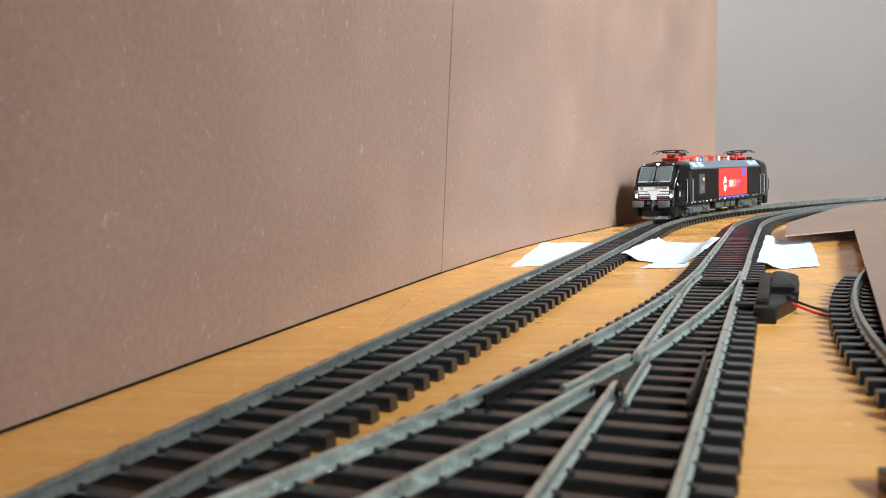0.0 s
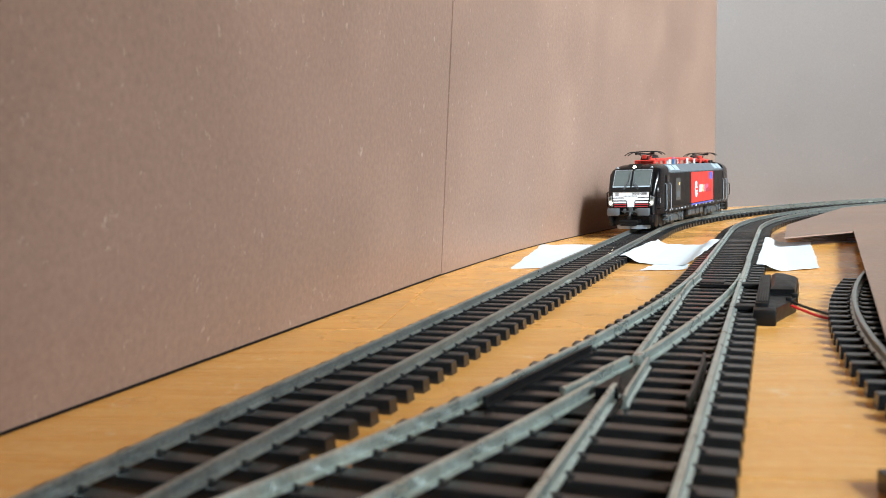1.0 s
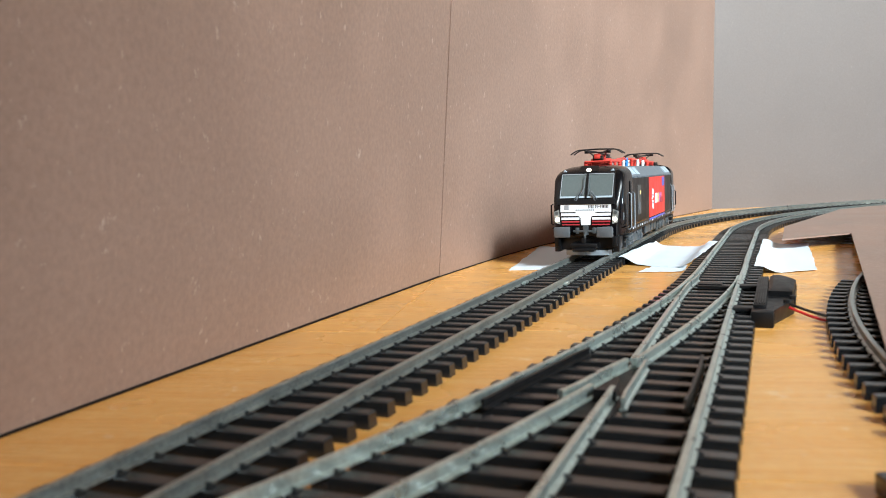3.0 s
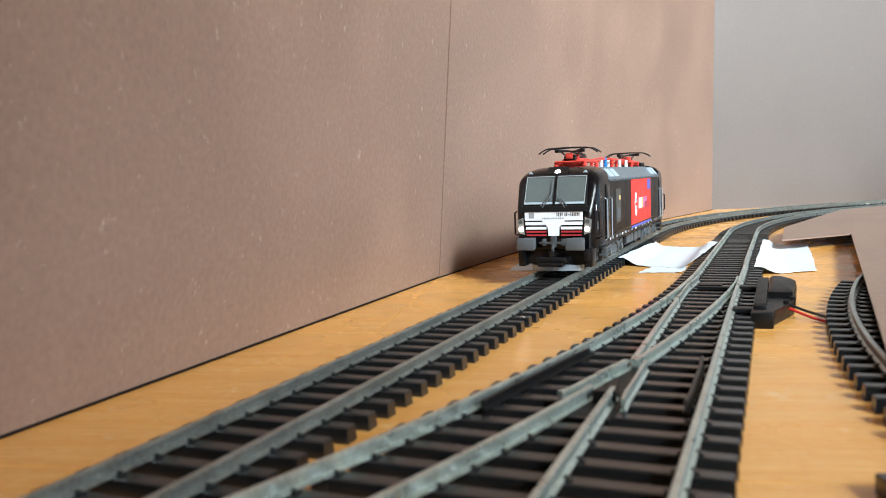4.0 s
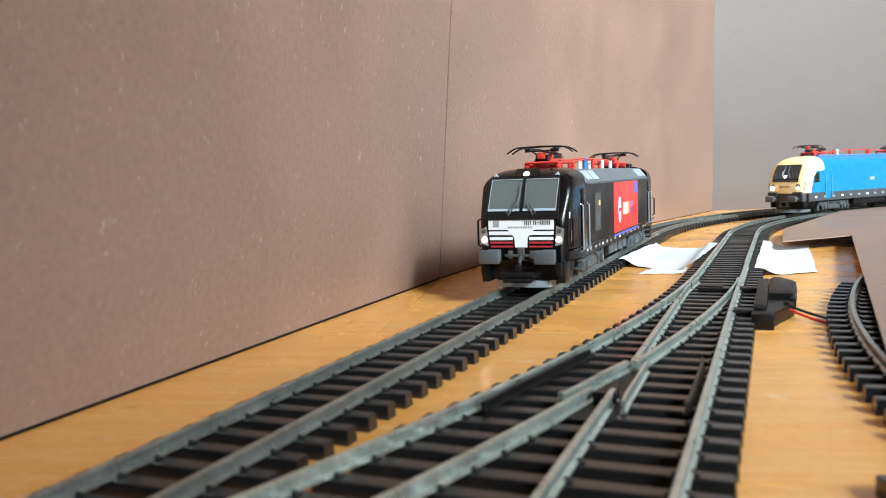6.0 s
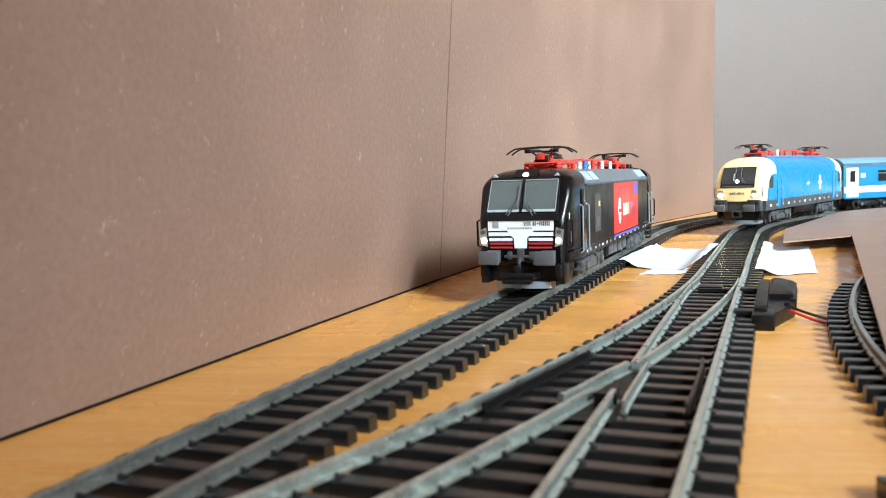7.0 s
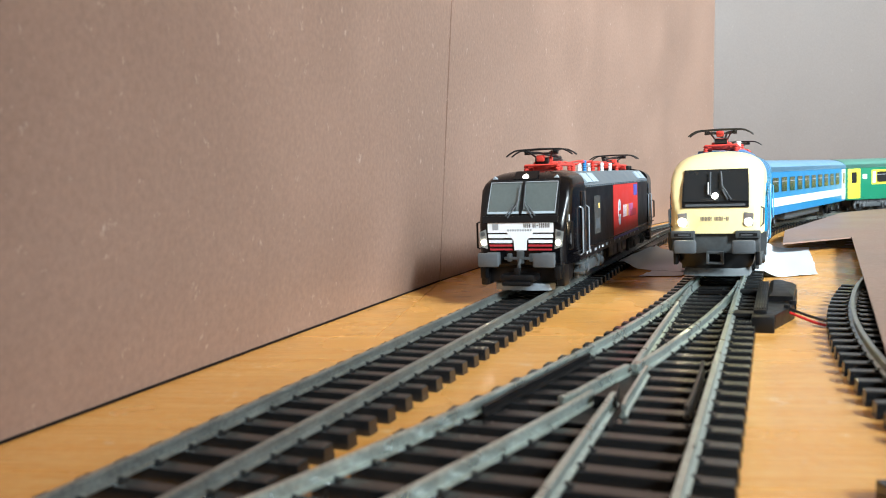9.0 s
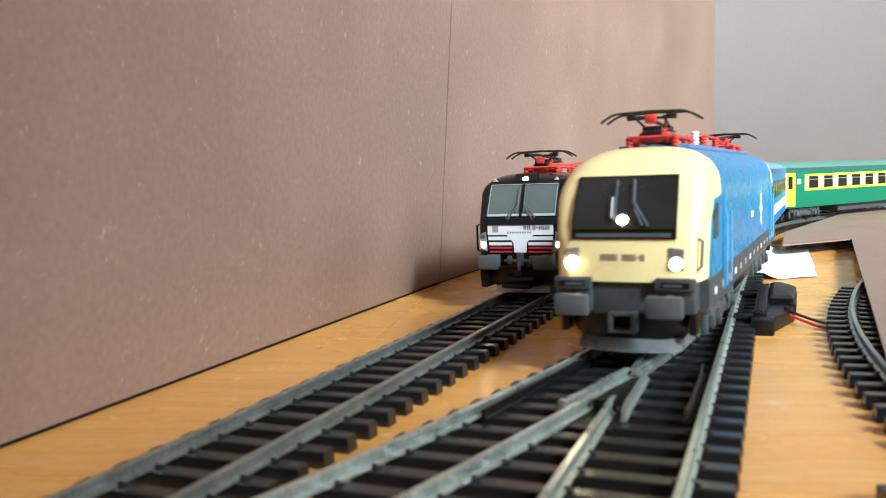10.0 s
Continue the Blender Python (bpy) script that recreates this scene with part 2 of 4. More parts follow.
def ribs(h, r, count):
    out = []
    for k in range(count):
        a = h * k / count
        out += [(a, r * 0.68), (a + h / count * 0.3, r), (a + h / count * 0.7, r), (a + h / count * 0.99, r * 0.68)]
    return out


B = bmesh.new


# ---- the room round the layout ----
def room():
    x0, x1, y0, y1, h = -1500, 2200, -1050, 2200, 2500
    plain = (("wall_west", (x0 - 120, x0, y0 - 120, y1 + 120, 0, h)), ("wall_east", (x1, x1 + 120, y0 - 120, y1 + 120, 0, h)),
             ("wall_north", (x0, x1, y1, y1 + 120, 0, h)))
    for name, d in plain:
        solid(name, box(B(), *d), PLASTER, "plain white plaster room wall", "wall", "structure")
    # unseen wall, added: its opening's left edge keeps sun off the near left
    south = B()
    for d in ((x0, 790, y0 - 60, y0, 0, h), (2150, x1, y0 - 60, y0, 0, h), (790, 2150, y0 - 60, y0, 0, 330), (790, 2150, y0 - 60, y0, 2440, h)):
        box(south, *d)
    solid("wall_south", south, PLASTER, "unseen added plaster wall, its opening placed to shade the near left", "wall", "structure")
    solid("ceiling", box(B(), x0 - 120, x1 + 120, y0 - 120, y1 + 120, h, h + 100), PLASTER, "plain white plaster ceiling", "ceiling", "structure")


def floor():
    """Varnished boards, 115 mm wide, laid across the tracks."""
    base = solid("floor", box(B(), -1500, 2200, -1050, 2200, -30, -8), WOOD, "honey-coloured varnished wooden floorboards", "floor", "structure")
    turn = radians(-9)
    me = {}
    for row in range(-19, 21):
        a = -2600
        k = 0
        while a < 3400:
            length = 900 if abs(row - 1) > 5 else (640, 820, 540, 900)[(k + row) % 4]
            key = length
            if key not in me:
                bm = B()
                box(bm, 0.15, length - 0.15, 0.15, 114.85, -7.9, 0, 0.1)
                me[key] = to_mesh("plank", bm, WOOD, 5)
            x, y = a + (row * 231) % 620, row * 115 + 5
            c = (x * math.cos(turn) - y * math.sin(turn), x * math.sin(turn) + y * math.cos(turn))
            if -1480 < c[0] and c[0] + length * 0.99 < 2190 and -900 < c[1] < 2080:
                ob = new("plank", me[key])
                ob.parent = base
                ob.matrix_basis = Matrix.Translation((c[0] * MM, c[1] * MM, 0)) @ Matrix.Rotation(turn, 4, "Z")
            a += length
            k += 1


def sheet(name, base, lean, height, thick, mat, label, foot=0.0):
    """An upright sheet of board along a base line; it leans to its right by that many degrees at each end."""
    bm = B()
    front, back_side = [], []
    n = len(base)
    for i, (x, y) in enumerate(base):
        ax, ay = base[max(i - 1, 0)]
        bx, by = base[min(i + 1, n - 1)]
        d = Vector((bx - ax, by - ay)).normalized()
        nr = Vector((d.y, -d.x))
        s = math.tan(radians(lean[0] + (lean[1] - lean[0]) * i / (n - 1)))
        col_f, col_b = [], []
        for k in range(9):
            low = foot * math.sin(math.pi * i / (n - 1)) ** 0.5 if 0 < i < n - 1 else 0.0
            z = low + (height - low) * k / 8
            p = Vector((x, y)) + nr * (s * z + 1.2 * math.sin(k * 0.8 + i) * (k / 8))
            q = p - nr * thick
            col_f.append(bm.verts.new((p.x, p.y, z)))
            col_b.append(bm.verts.new((q.x, q.y, z)))
        front.append(col_f), back_side.append(col_b)
    for i in range(n - 1):
        for k in range(8):
            bm.faces.new((front[i][k], front[i + 1][k], front[i + 1][k + 1], front[i][k + 1]))
            bm.faces.new((back_side[i][k], back_side[i][k + 1], back_side[i + 1][k + 1], back_side[i + 1][k]))
        for k in (0, 8):
            bm.faces.new((front[i][k], back_side[i][k], back_side[i + 1][k], front[i + 1][k]))
    for i in (0, n - 1):
        for k in range(8):
            bm.faces.new((front[i][k], front[i][k + 1], back_side[i][k + 1], back_side[i][k]))
    bmesh.ops.recalc_face_normals(bm, faces=bm.faces[:])
    return solid(name, bm, mat, label, "hardboard sheet", "structure")


def screens():
    near = [(-245.2 + 244.0 * k / 10, -279.0 + 645.7 * k / 10) for k in range(11)]
    sheet("wall_left_near", near, (4.4, 4.74), 330, 3.0, BOARD, "brown hardboard sheet standing on edge beside the track", 0.5)
    far = [(-0.9, 367.2), (17.9, 412.1), (37.9, 457.6), (60.2, 501.7), (84.8, 543.3), (115.2, 592.6), (154.8, 655.8), (198.8, 725.2), (246.3, 798.0), (295.2, 872.0)]
    sheet("wall_left_far", far, (4.74, 1.1), 480, 3.0, BOARD, "second brown hardboard sheet, its edge butted to the first", 0.5)
    # a thin dark strip runs along the foot of each upright sheet
    for name, line, tall in (("foot_strip_near", near, 0.65), ("foot_strip_far", far, 0.5)):
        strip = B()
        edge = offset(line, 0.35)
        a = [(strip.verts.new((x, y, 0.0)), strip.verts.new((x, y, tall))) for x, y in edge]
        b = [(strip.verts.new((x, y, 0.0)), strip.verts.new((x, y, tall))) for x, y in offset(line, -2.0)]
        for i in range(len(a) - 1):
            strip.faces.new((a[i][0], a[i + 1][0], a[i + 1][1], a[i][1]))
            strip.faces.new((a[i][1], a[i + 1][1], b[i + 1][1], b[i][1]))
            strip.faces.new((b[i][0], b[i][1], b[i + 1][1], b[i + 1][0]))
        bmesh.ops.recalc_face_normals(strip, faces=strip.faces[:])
        solid(name, strip, DARK_STRIP, "thin dark strip along the foot of the hardboard sheet", "trim", "structure")
    back = [(293, 875), (460, 898), (680, 930), (1000, 978), (1400, 1040)]
    sheet("wall_back", back, (1.0, 0.0), 460, 3.0, BOARD_BACK, "grey-brown hardboard sheet closing the far end", 0.0)
    # the loose sheet that lies over the inner curve, with a notch cut out of it
    bm = B()
    edge = [(218.2, 509.0), (180.4, 423.4), (228.5, 446.2), (98.9, 178.8), (91.5, 163.5), (300, 20), (690, -90), (800, 420)]
    for a in range(9):
        t = radians(90 - 8 * a)
        p = W(U_IN + (R_IN - 20) * math.sin(t), V_IN + R_IN - (R_IN - 20) * math.cos(t))
        if p[0] > 226:
            edge.append(p)
    z = 5.3
    top = [bm.verts.new((x, y, z + 1.4)) for x, y in edge]
    low = [bm.verts.new((v.co.x, v.co.y, v.co.z - 0.8)) for v in top]
    n = len(edge)
    for i in range(n):
        bm.faces.new((top[i], top[(i + 1) % n], low[(i + 1) % n], low[i]))
    for i in range(3, n + 1):
        a, b = i % n, (i + 1) % n
        bm.faces.new((top[2], top[a], top[b])), bm.faces.new((low[2], low[b], low[a]))
    bmesh.ops.recalc_face_normals(bm, faces=bm.faces[:])
    solid("hardboard_sheet", bm, BOARD, "brown hardboard sheet with a notch, lying over the track", "hardboard sheet")


# ---- track ----
RAIL_PROFILE = [(-1.1, 3.0), (1.1, 3.0), (1.1, 3.3), (0.4, 3.6), (0.38, 4.5), (0.62, 4.8), (0.62, 5.3), (0.45, 5.5), (-0.45, 5.5), (-0.62, 5.3),
                (-0.62, 4.8), (-0.38, 4.5), (-0.4, 3.6), (-1.1, 3.3)]


def rail_mesh(line, profile=RAIL_PROFILE):
    """A rail along a line of (x, y)."""
    rings = []
    n = len(line)
    for i, (x, y) in enumerate(line):
        ax, ay = line[max(i - 1, 0)]
        bx, by = line[min(i + 1, n - 1)]
        d = Vector((bx - ax, by - ay)).normalized()
        rings.append([(x + d.y * o, y - d.x * o, z) for o, z in profile])
    return loft(B(), rings)


def offset(line, o):
    out = []
    n = len(line)
    for i, (x, y) in enumerate(line):
        ax, ay = line[max(i - 1, 0)]
        bx, by = line[min(i + 1, n - 1)]
        d = Vector((bx - ax, by - ay)).normalized()
        out.append((x + d.y * o, y - d.x * o))
    return out


def sleeper_bm(left, right, rails=(-8.25, 8.25), w=3.0):
    """One sleeper across x with the little chairs that hold the rails."""
    bm = B()
    h = w / 2
    lo = [(-h - 0.2, left - 0.15), (h + 0.2, left - 0.15), (h + 0.2, right + 0.15), (-h - 0.2, right + 0.15)]
    hi = [(-h, left), (h, left), (h, right), (-h, right)]
    hi2 = [(-h + 0.25, left + 0.25), (h - 0.25, left + 0.25), (h - 0.25, right - 0.25), (-h + 0.25, right - 0.25)]
    loft(bm, [[(y, x, 0.0) for x, y in lo], [(y, x, 2.75) for x, y in hi], [(y, x, 3.0) for x, y in hi2]])
    for r in rails:
        for s in (-1, 1):
            a, b = sorted((r + s * 0.75, r + s * 1.95))
            box(bm, a, b, -0.7, 0.7, 2.95, 3.3)
            box(bm, min(r + s * 0.7, r + s * 1.3), max(r + s * 0.7, r + s * 1.3), -0.35, 0.35, 3.25, 3.55)
    bmesh.ops.recalc_face_normals(bm, faces=bm.faces[:])
    return bm


SLEEPER_MESH = to_mesh("sleeper", sleeper_bm(-15, 15), SLEEPER)
PITCH = 7.9


def along(line, step):
    """Points and headings at even steps along a line."""
    out, want, gone = [], step / 2, 0.0
    for (ax, ay), (bx, by) in zip(line, line[1:]):
        seg = math.hypot(bx - ax, by - ay)
        while want <= gone + seg:
            f = (want - gone) / seg
            out.append((ax + (bx - ax) * f, ay + (by - ay) * f, math.atan2(by - ay, bx - ax)))
            want += step
        gone += seg
    return out


def track(line, label, group="track sections", rail_mat=None):
    root = thing("track_section", Matrix.Identity(4), label, "model railway track", group)
    for o in (-8.25, 8.25):
        part("rail", rail_mesh(offset(line, o)), rail_mat or RAIL_DARK, root, "dull grey metal rail")
    for x, y, a in along(line, PITCH):
        ob = new("sleeper", SLEEPER_MESH)
        ob.parent = root
        ob.matrix_basis = Matrix.Translation((x * MM, y * MM, 0)) @ Matrix.Rotation(a - math.pi / 2, 4, "Z")
    # rail joiners at the section's end
    for o in (-8.25, 8.25):
        (ax, ay), (bx, by) = offset(line, o)[-1], offset(line, o)[-2]
        d = Vector((bx - ax, by - ay)).normalized()
        n = Vector((d.y, -d.x))
        bm = B()
        rings = []
        for k in (-3.0, 3.0):
            c = Vector((ax, ay)) + d * k
            rings.append([(c.x + n.x * q, c.y + n.y * q, z) for q, z in ((-1.3, 2.9), (1.3, 2.9), (1.3, 3.6), (0.75, 4.0), (-0.75, 4.0), (-1.3, 3.6))])
        part("rail_joiner", loft(bm, rings), RAIL, root)
    return root


def straight(u0, u1, v):
    return [W(u0 + (u1 - u0) * k / 8, v) for k in range(9)]


def curve(us, v, r, a0, a1):
    return [W(us + r * math.sin(radians(a0 + (a1 - a0) * k / 16)), v + r - r * math.cos(radians(a0 + (a1 - a0) * k / 16))) for k in range(17)]


def branch(u):
    """The diverging route's centre v at u."""
    end = U_TURN - R_TURN * math.sin(A_TURN)
    if u >= U_TURN:
        return V_IN
    if u >= end:
        return V_IN - (R_TURN - math.sqrt(R_TURN ** 2 - (U_TURN - u) ** 2))
    return V_IN - R_TURN * (1 - math.cos(A_TURN)) - (end - u) * math.tan(A_TURN)


def main_line(u):
    """The straight route's centre v at u; it bears away a little towards the eye."""
    return V_IN + 0.4 + 0.008 * max(0.0, 276 - u)


def turnout():
    root = thing("turnout", Matrix.Identity(4), "model railway turnout with dull rails and black sleepers", "turnout", "track sections")

    def rail(us, fn, label="dull nickel silver rail", name="rail", profile=RAIL_PROFILE):
        n = max(3, int(abs(us[1] - us[0]) / 6) + 1)
        part(name, rail_mesh([W(u, fn(u)) for u in [us[0] + (us[1] - us[0]) * k / n for k in range(n + 1)]], profile), RAIL, root, label)
    thin = [(o * 0.62, z) for o, z in RAIL_PROFILE]
    rail((36, 369), lambda u: main_line(u) + 8.25)
    rail((36, 369), lambda u: branch(u) - 8.25)
    blade_l = lambda u: max(main_line(u) - 8.25, branch(u) - 8.25 + 1.2 + max(0, (u - 272) * 0.018))
    blade_r = lambda u: min(branch(u) + 8.25, main_line(u) + 8.25 - 1.05)
    rail((260, 317), blade_l, "tapered point blade", "point_blade", thin)
    rail((260, 317), blade_r, "tapered point blade", "point_blade", thin)
    rail((173, 260), lambda u: main_line(u) - 8.25)
    rail((173, 260), lambda u: branch(u) + 8.25)
    # wing rails bend away from the nose of the frog
    rail((144, 173), lambda u: branch(u) + 8.25 - 2.6 - (0.7 * (150 - u) / 6 if u < 150 else 0) + 2.6 * max(0, (u - 162) / 11) - 1.8 * max(0, (u - 162) / 11), "wing rail", "wing_rail")
    rail((142, 173), lambda u: main_line(u) - 8.25 + 2.9 + (0.4 * (147 - u) / 7 if u < 147 else 0), "wing rail", "wing_rail", thin)
    rail((36, 150), lambda u: main_line(u) - 8.25)
    rail((36, 150), lambda u: branch(u) + 8.25)
    nose = B()
    pts = [W(157, V_IN - 7.0), W(146.5, V_IN - 10.0), W(146.5, V_IN - 5.6)]
    prism(nose, [(p[0], p[1]) for p in pts], 2, 3.0, 5.4)
    part("frog", nose, MATT_BLACK, root, "black plastic frog nose")
    base = B()
    pts = [W(173, V_IN - 9.5), W(136, V_IN - 12.5), W(136, V_IN - 5.0), W(173, V_IN - 3.2)]
    prism(base, pts, 2, 2.6, 3.2)
    part("frog_plate", base, MATT_BLACK, root, "black plastic frog plate")
    # check rails of black plastic and metal
    part("check_rail", rail_mesh([W(u, main_line(u) + 8.25 - 2.4 - (0.05 * max(0, 150 - u) + 0.04 * max(0, u - 172))) for u in range(144, 182, 3)], [(o * 0.8, z) for o, z in thin]), RUSTY, root, "short dark rusty check rail")
    part("check_rail", rail_mesh([W(u, branch(u) - 8.25 + 1.7 + 0.06 * max(0, 147 - u) + 0.06 * max(0, u - 177)) for u in range(136, 187, 3)], [(o, 3.0 + (z - 3.0) * 0.8) for o, z in thin]), MATT_BLACK, root, "black plastic check rail")
    u = 364.0
    while u > 38:
        vb = branch(u)
        left, right = vb - 15, main_line(u) + 15
        if u < 121:
            left = vb - 10.5
        rails = [r - V_IN for r in (main_line(u) - 8.25, main_line(u) + 8.25, vb - 8.25, vb + 8.25)]
        if abs(rails[0] - rails[2]) < 3.6:
            rails = [rails[2], rails[1]]
        elif abs(rails[3] - rails[0]) < 3.6 or 126 < u < 178:
            rails = [rails[2], rails[1]]
        bm = sleeper_bm(left - V_IN, right - V_IN, rails, 3.2)
        p = W(u, V_IN)
        ob = part("sleeper", bm, SLEEPER, root)
        ob.matrix_basis = Matrix.Translation((p[0] * MM, p[1] * MM, 0)) @ Matrix.Rotation(-TH, 4, "Z")
        u -= 8.0
    # throw bar between the blades
    bar = B()
    pts = [W(300, V_IN - 5.0), W(300, V_IN + 3.0), W(305.5, V_IN + 3.0), W(305.5, V_IN - 5.0)]
    prism(bar, pts, 2, 2.9, 4.3)
    part("throw_bar", bar, MATT_BLACK, root, "black plastic throw bar")
    bar = B()
    pts = [W(297, V_IN - 5), W(297, V_IN + 6.5), W(298.6, V_IN + 6.5), W(298.6, V_IN - 5)]
    prism(bar, pts, 2, 2.9, 4.0)
    part("throw_bar", bar, MATT_BLACK, root)
    return root


def turnout_motor():
    p = W(244, V_IN + 13.3)
    root = thing("turnout_motor", Matrix.Translation((p[0] * MM, p[1] * MM, 0)) @ Matrix.Rotation(radians(90) - TH, 4, "Z"),
                 "black plastic turnout motor clipped beside the track", "turnout motor")
    # here x runs along the track, away from the eye, and -y away from the rails
    body = B()
    prism(body, [(5, -1.4), (5, -7.5), (24, -12.8), (60.5, -14.2), (68, -10), (68, -1.4)], 2, 0.0, 4.2)
    part("body", body, MATT_BLACK, root)
    cover = B()
    rings = []
    for z, k in ((4.2, 0.0), (5.9, 0.0), (6.8, 1.2)):
        rings.append([(x, y, z) for x, y in ((31 + 3 * k, -5.4 - k), (31 + 3 * k, -12.5 + k), (58 - k, -13.9 + k), (66 - k, -10.1 + k), (66 - k, -5.4 - k))])
    loft(cover, rings)
    part("cover", cover, MATT_BLACK, root, "raised black cover")
    ridge = B()
    box(ridge, 5, 69, -5.2, -1.6, 4.2, 5.6, 0.3)
    for k in range(5):
        box(ridge, 7, 67, -4.9 + 0.7 * k, -4.6 + 0.7 * k, 5.6, 5.95)
    part("ridge", ridge, MATT_BLACK, root)
    foot = B()
    box(foot, -1.8, 11, -7.4, -1.2, 0.0, 4.6, 0.5)
    part("end_block", foot, MATT_BLACK, root)
    for x in (6, 53):
        arm = B()
        box(arm, x, x + 5.4, -1.8, 5.6, 3.05, 4.3, 0.2)
        part("arm", arm, MATT_BLACK, root)
    for x, y in ((19, -10.4), (26.5, -12.2)):
        lug = B()
        box(lug, x, x + 1.4, y - 1.2, y + 0.6, 2.4, 5.2, 0.2)
        part("contact_lug", lug, MATT_BLACK, root)
    for k, (mat, dz, nm) in enumerate(((WIRE_RED, 0.0, "red insulated wire on the boards"), (WIRE_BLACK, 0.9, "black insulated wire on the boards"))):
        a = W(262 + k * 2.4, V_IN + 26.6)
        pts = [(a[0] - 2, a[1], 3.0 + dz), (a[0] + 1, a[1] - 3.6, 1.6 + dz), (a[0] + 4 + 2.2 * k, a[1] - 8.4, 0.6 + dz * 0.4), (a[0] + 9 + 2 * k, a[1] - 13, 0.5 + dz * 0.3),
               (a[0] + 16 + k, a[1] - 15.6 + k, 0.5), (a[0] + 26, a[1] - 17 + k, 0.45), (a[0] + 40, a[1] - 18 + k, 0.45)]
        fine = []
        for i in range(len(pts) - 1):
            p0, p1, p2, p3 = (Vector(pts[max(0, min(len(pts) - 1, j))]) for j in (i - 1, i, i + 1, i + 2))
            for s in range(5):
                t = s / 5
                fine.append(0.5 * ((2 * p1) + (p2 - p0) * t + (2 * p0 - 5 * p1 + 4 * p2 - p3) * t * t + (3 * p1 - p0 - 3 * p2 + p3) * t ** 3))
        solid("wire", tube(B(), fine, 0.42, 8), mat, nm, "wire")


def paper(name, corners, height, label, cuts=14):
    """A sheet of paper from four corners, with a height over the floor given by a function of the plan."""
    bm = B()
    a, b, c, d = (Vector(p) for p in corners)
    grid = []
    for i in range(cuts + 1):
        row = []
        for j in range(cuts + 1):
            s, t = i / cuts, j / cuts
            p = (a * (1 - s) + b * s) * (1 - t) + (d * (1 - s) + c * s) * t
            jag = 0.7 * noise.noise((p.x * 0.21, p.y * 0.21, 4.0)) * (1 if i in (0, cuts) or j in (0, cuts) else 0)
            p = p + Vector((jag, -jag))
            row.append(bm.verts.new((p.x, p.y, height(p.x, p.y) + 0.4 * noise.noise((p.x * 0.09, p.y * 0.09, 1.0)) + 0.25 * noise.noise((p.x * 0.31, p.y * 0.31, 7.0)) + 0.35)))
        grid.append(row)
    for i in range(cuts):
        for j in range(cuts):
            bm.faces.new((grid[i][j], grid[i + 1][j], grid[i + 1][j + 1], grid[i][j + 1]))
    bmesh.ops.recalc_face_normals(bm, faces=bm.faces[:])
    if sum(f.normal.z for f in bm.faces) < 0:
        bmesh.ops.reverse_faces(bm, faces=bm.faces[:])
    bmesh.ops.solidify(bm, geom=bm.faces[:], thickness=0.15)
    return solid(name, bm, PAPER, label, "paper")


def drape(x, y):
    """Paper lies up on the sleepers' ends and sags to the boards between."""
    v = x * DV[0] + y * DV[1]
    h = 0.2
    for edge, s in ((V_IN - 15.5, -1), (V_IN + 15.5, 1), (V_OUT + 15.5, 1)):
        d = (v - edge) * s
        if d <= 0 and d > -9:
            h = max(h, 3.6)
        elif 0 < d < 7:
            h = max(h, 0.2 + 3.4 * (1 - d / 7) ** 2)
    return h


def papers():
    paper("paper_sheet", [(32, 383.5), (51.3, 378.5), (93.5, 487.4), (62.2, 500.9)], lambda x, y: 0.0, "white paper strip under the track at the hardboard wall")
    paper("paper_sheet", [W(394, V_OUT + 11.5), W(377, V_IN - 15.0), W(480, V_IN - 10.2), W(488, V_OUT + 16.5)], drape, "crumpled white paper sheet between the two tracks")
    paper("paper_sheet", [W(364, V_OUT + 26.2), W(367, V_IN - 17.6), W(387, V_IN - 17.6), W(390, V_OUT + 29.4)], lambda x, y: 0.1, "small white paper slip lying on the boards")
    paper("paper_sheet", [W(362, V_IN + 12), W(377.6, V_IN + 36.6), W(503.5, V_IN + 36.6), W(495.6, V_IN + 13)], drape, "white paper sheet beside the turnout")


def tracks():
    for a, b in ((-160, 70), (70, 301), (301, 546)):
        track(straight(a, b, V_OUT), "straight model railway track with black sleepers")
    for k in range(4):
        track(curve(U_OUT, V_OUT, R_OUT, 22.5 * k, 22.5 * k + 22.5), "curved model railway track with black sleepers")
    track(straight(369, 546, V_IN), "short straight model railway track with black sleepers", rail_mat=RAIL)
    for k in range(6):
        track(curve(U_IN, V_IN, R_IN, 170 * k / 6, 170 * (k + 1) / 6), "curved model railway track with black sleepers")
    end = radians(170)
    run = [W(U_IN + R_IN * math.sin(end) + math.cos(end) * 70 * k, V_IN + R_IN - R_IN * math.cos(end) + math.sin(end) * 70 * k) for k in range(7)]
    track(run, "straight model railway track with black sleepers")
    run = [W(U_OUT + R_OUT, V_OUT + R_OUT + 640 * k / 6) for k in range(7)]
    track(run, "straight model railway track with black sleepers")
    # the tight inner track, half under the loose sheet
    arc = [(585.6 - 511 * math.cos(radians(a)), 3.7 + 511 * math.sin(radians(a))) for a in [-14 + 48 * k / 24 for k in range(25)]]
    track(arc, "curved model railway track running under the loose sheet")
    clip = B()
    box(clip, 59, 67.7, 92, 108.4, 0, 3.2, 0.4)
    solid("track_clip", clip, SLEEPER, "black plastic track clip lying on the boards", "track clip")
    turnout()
    turnout_motor()


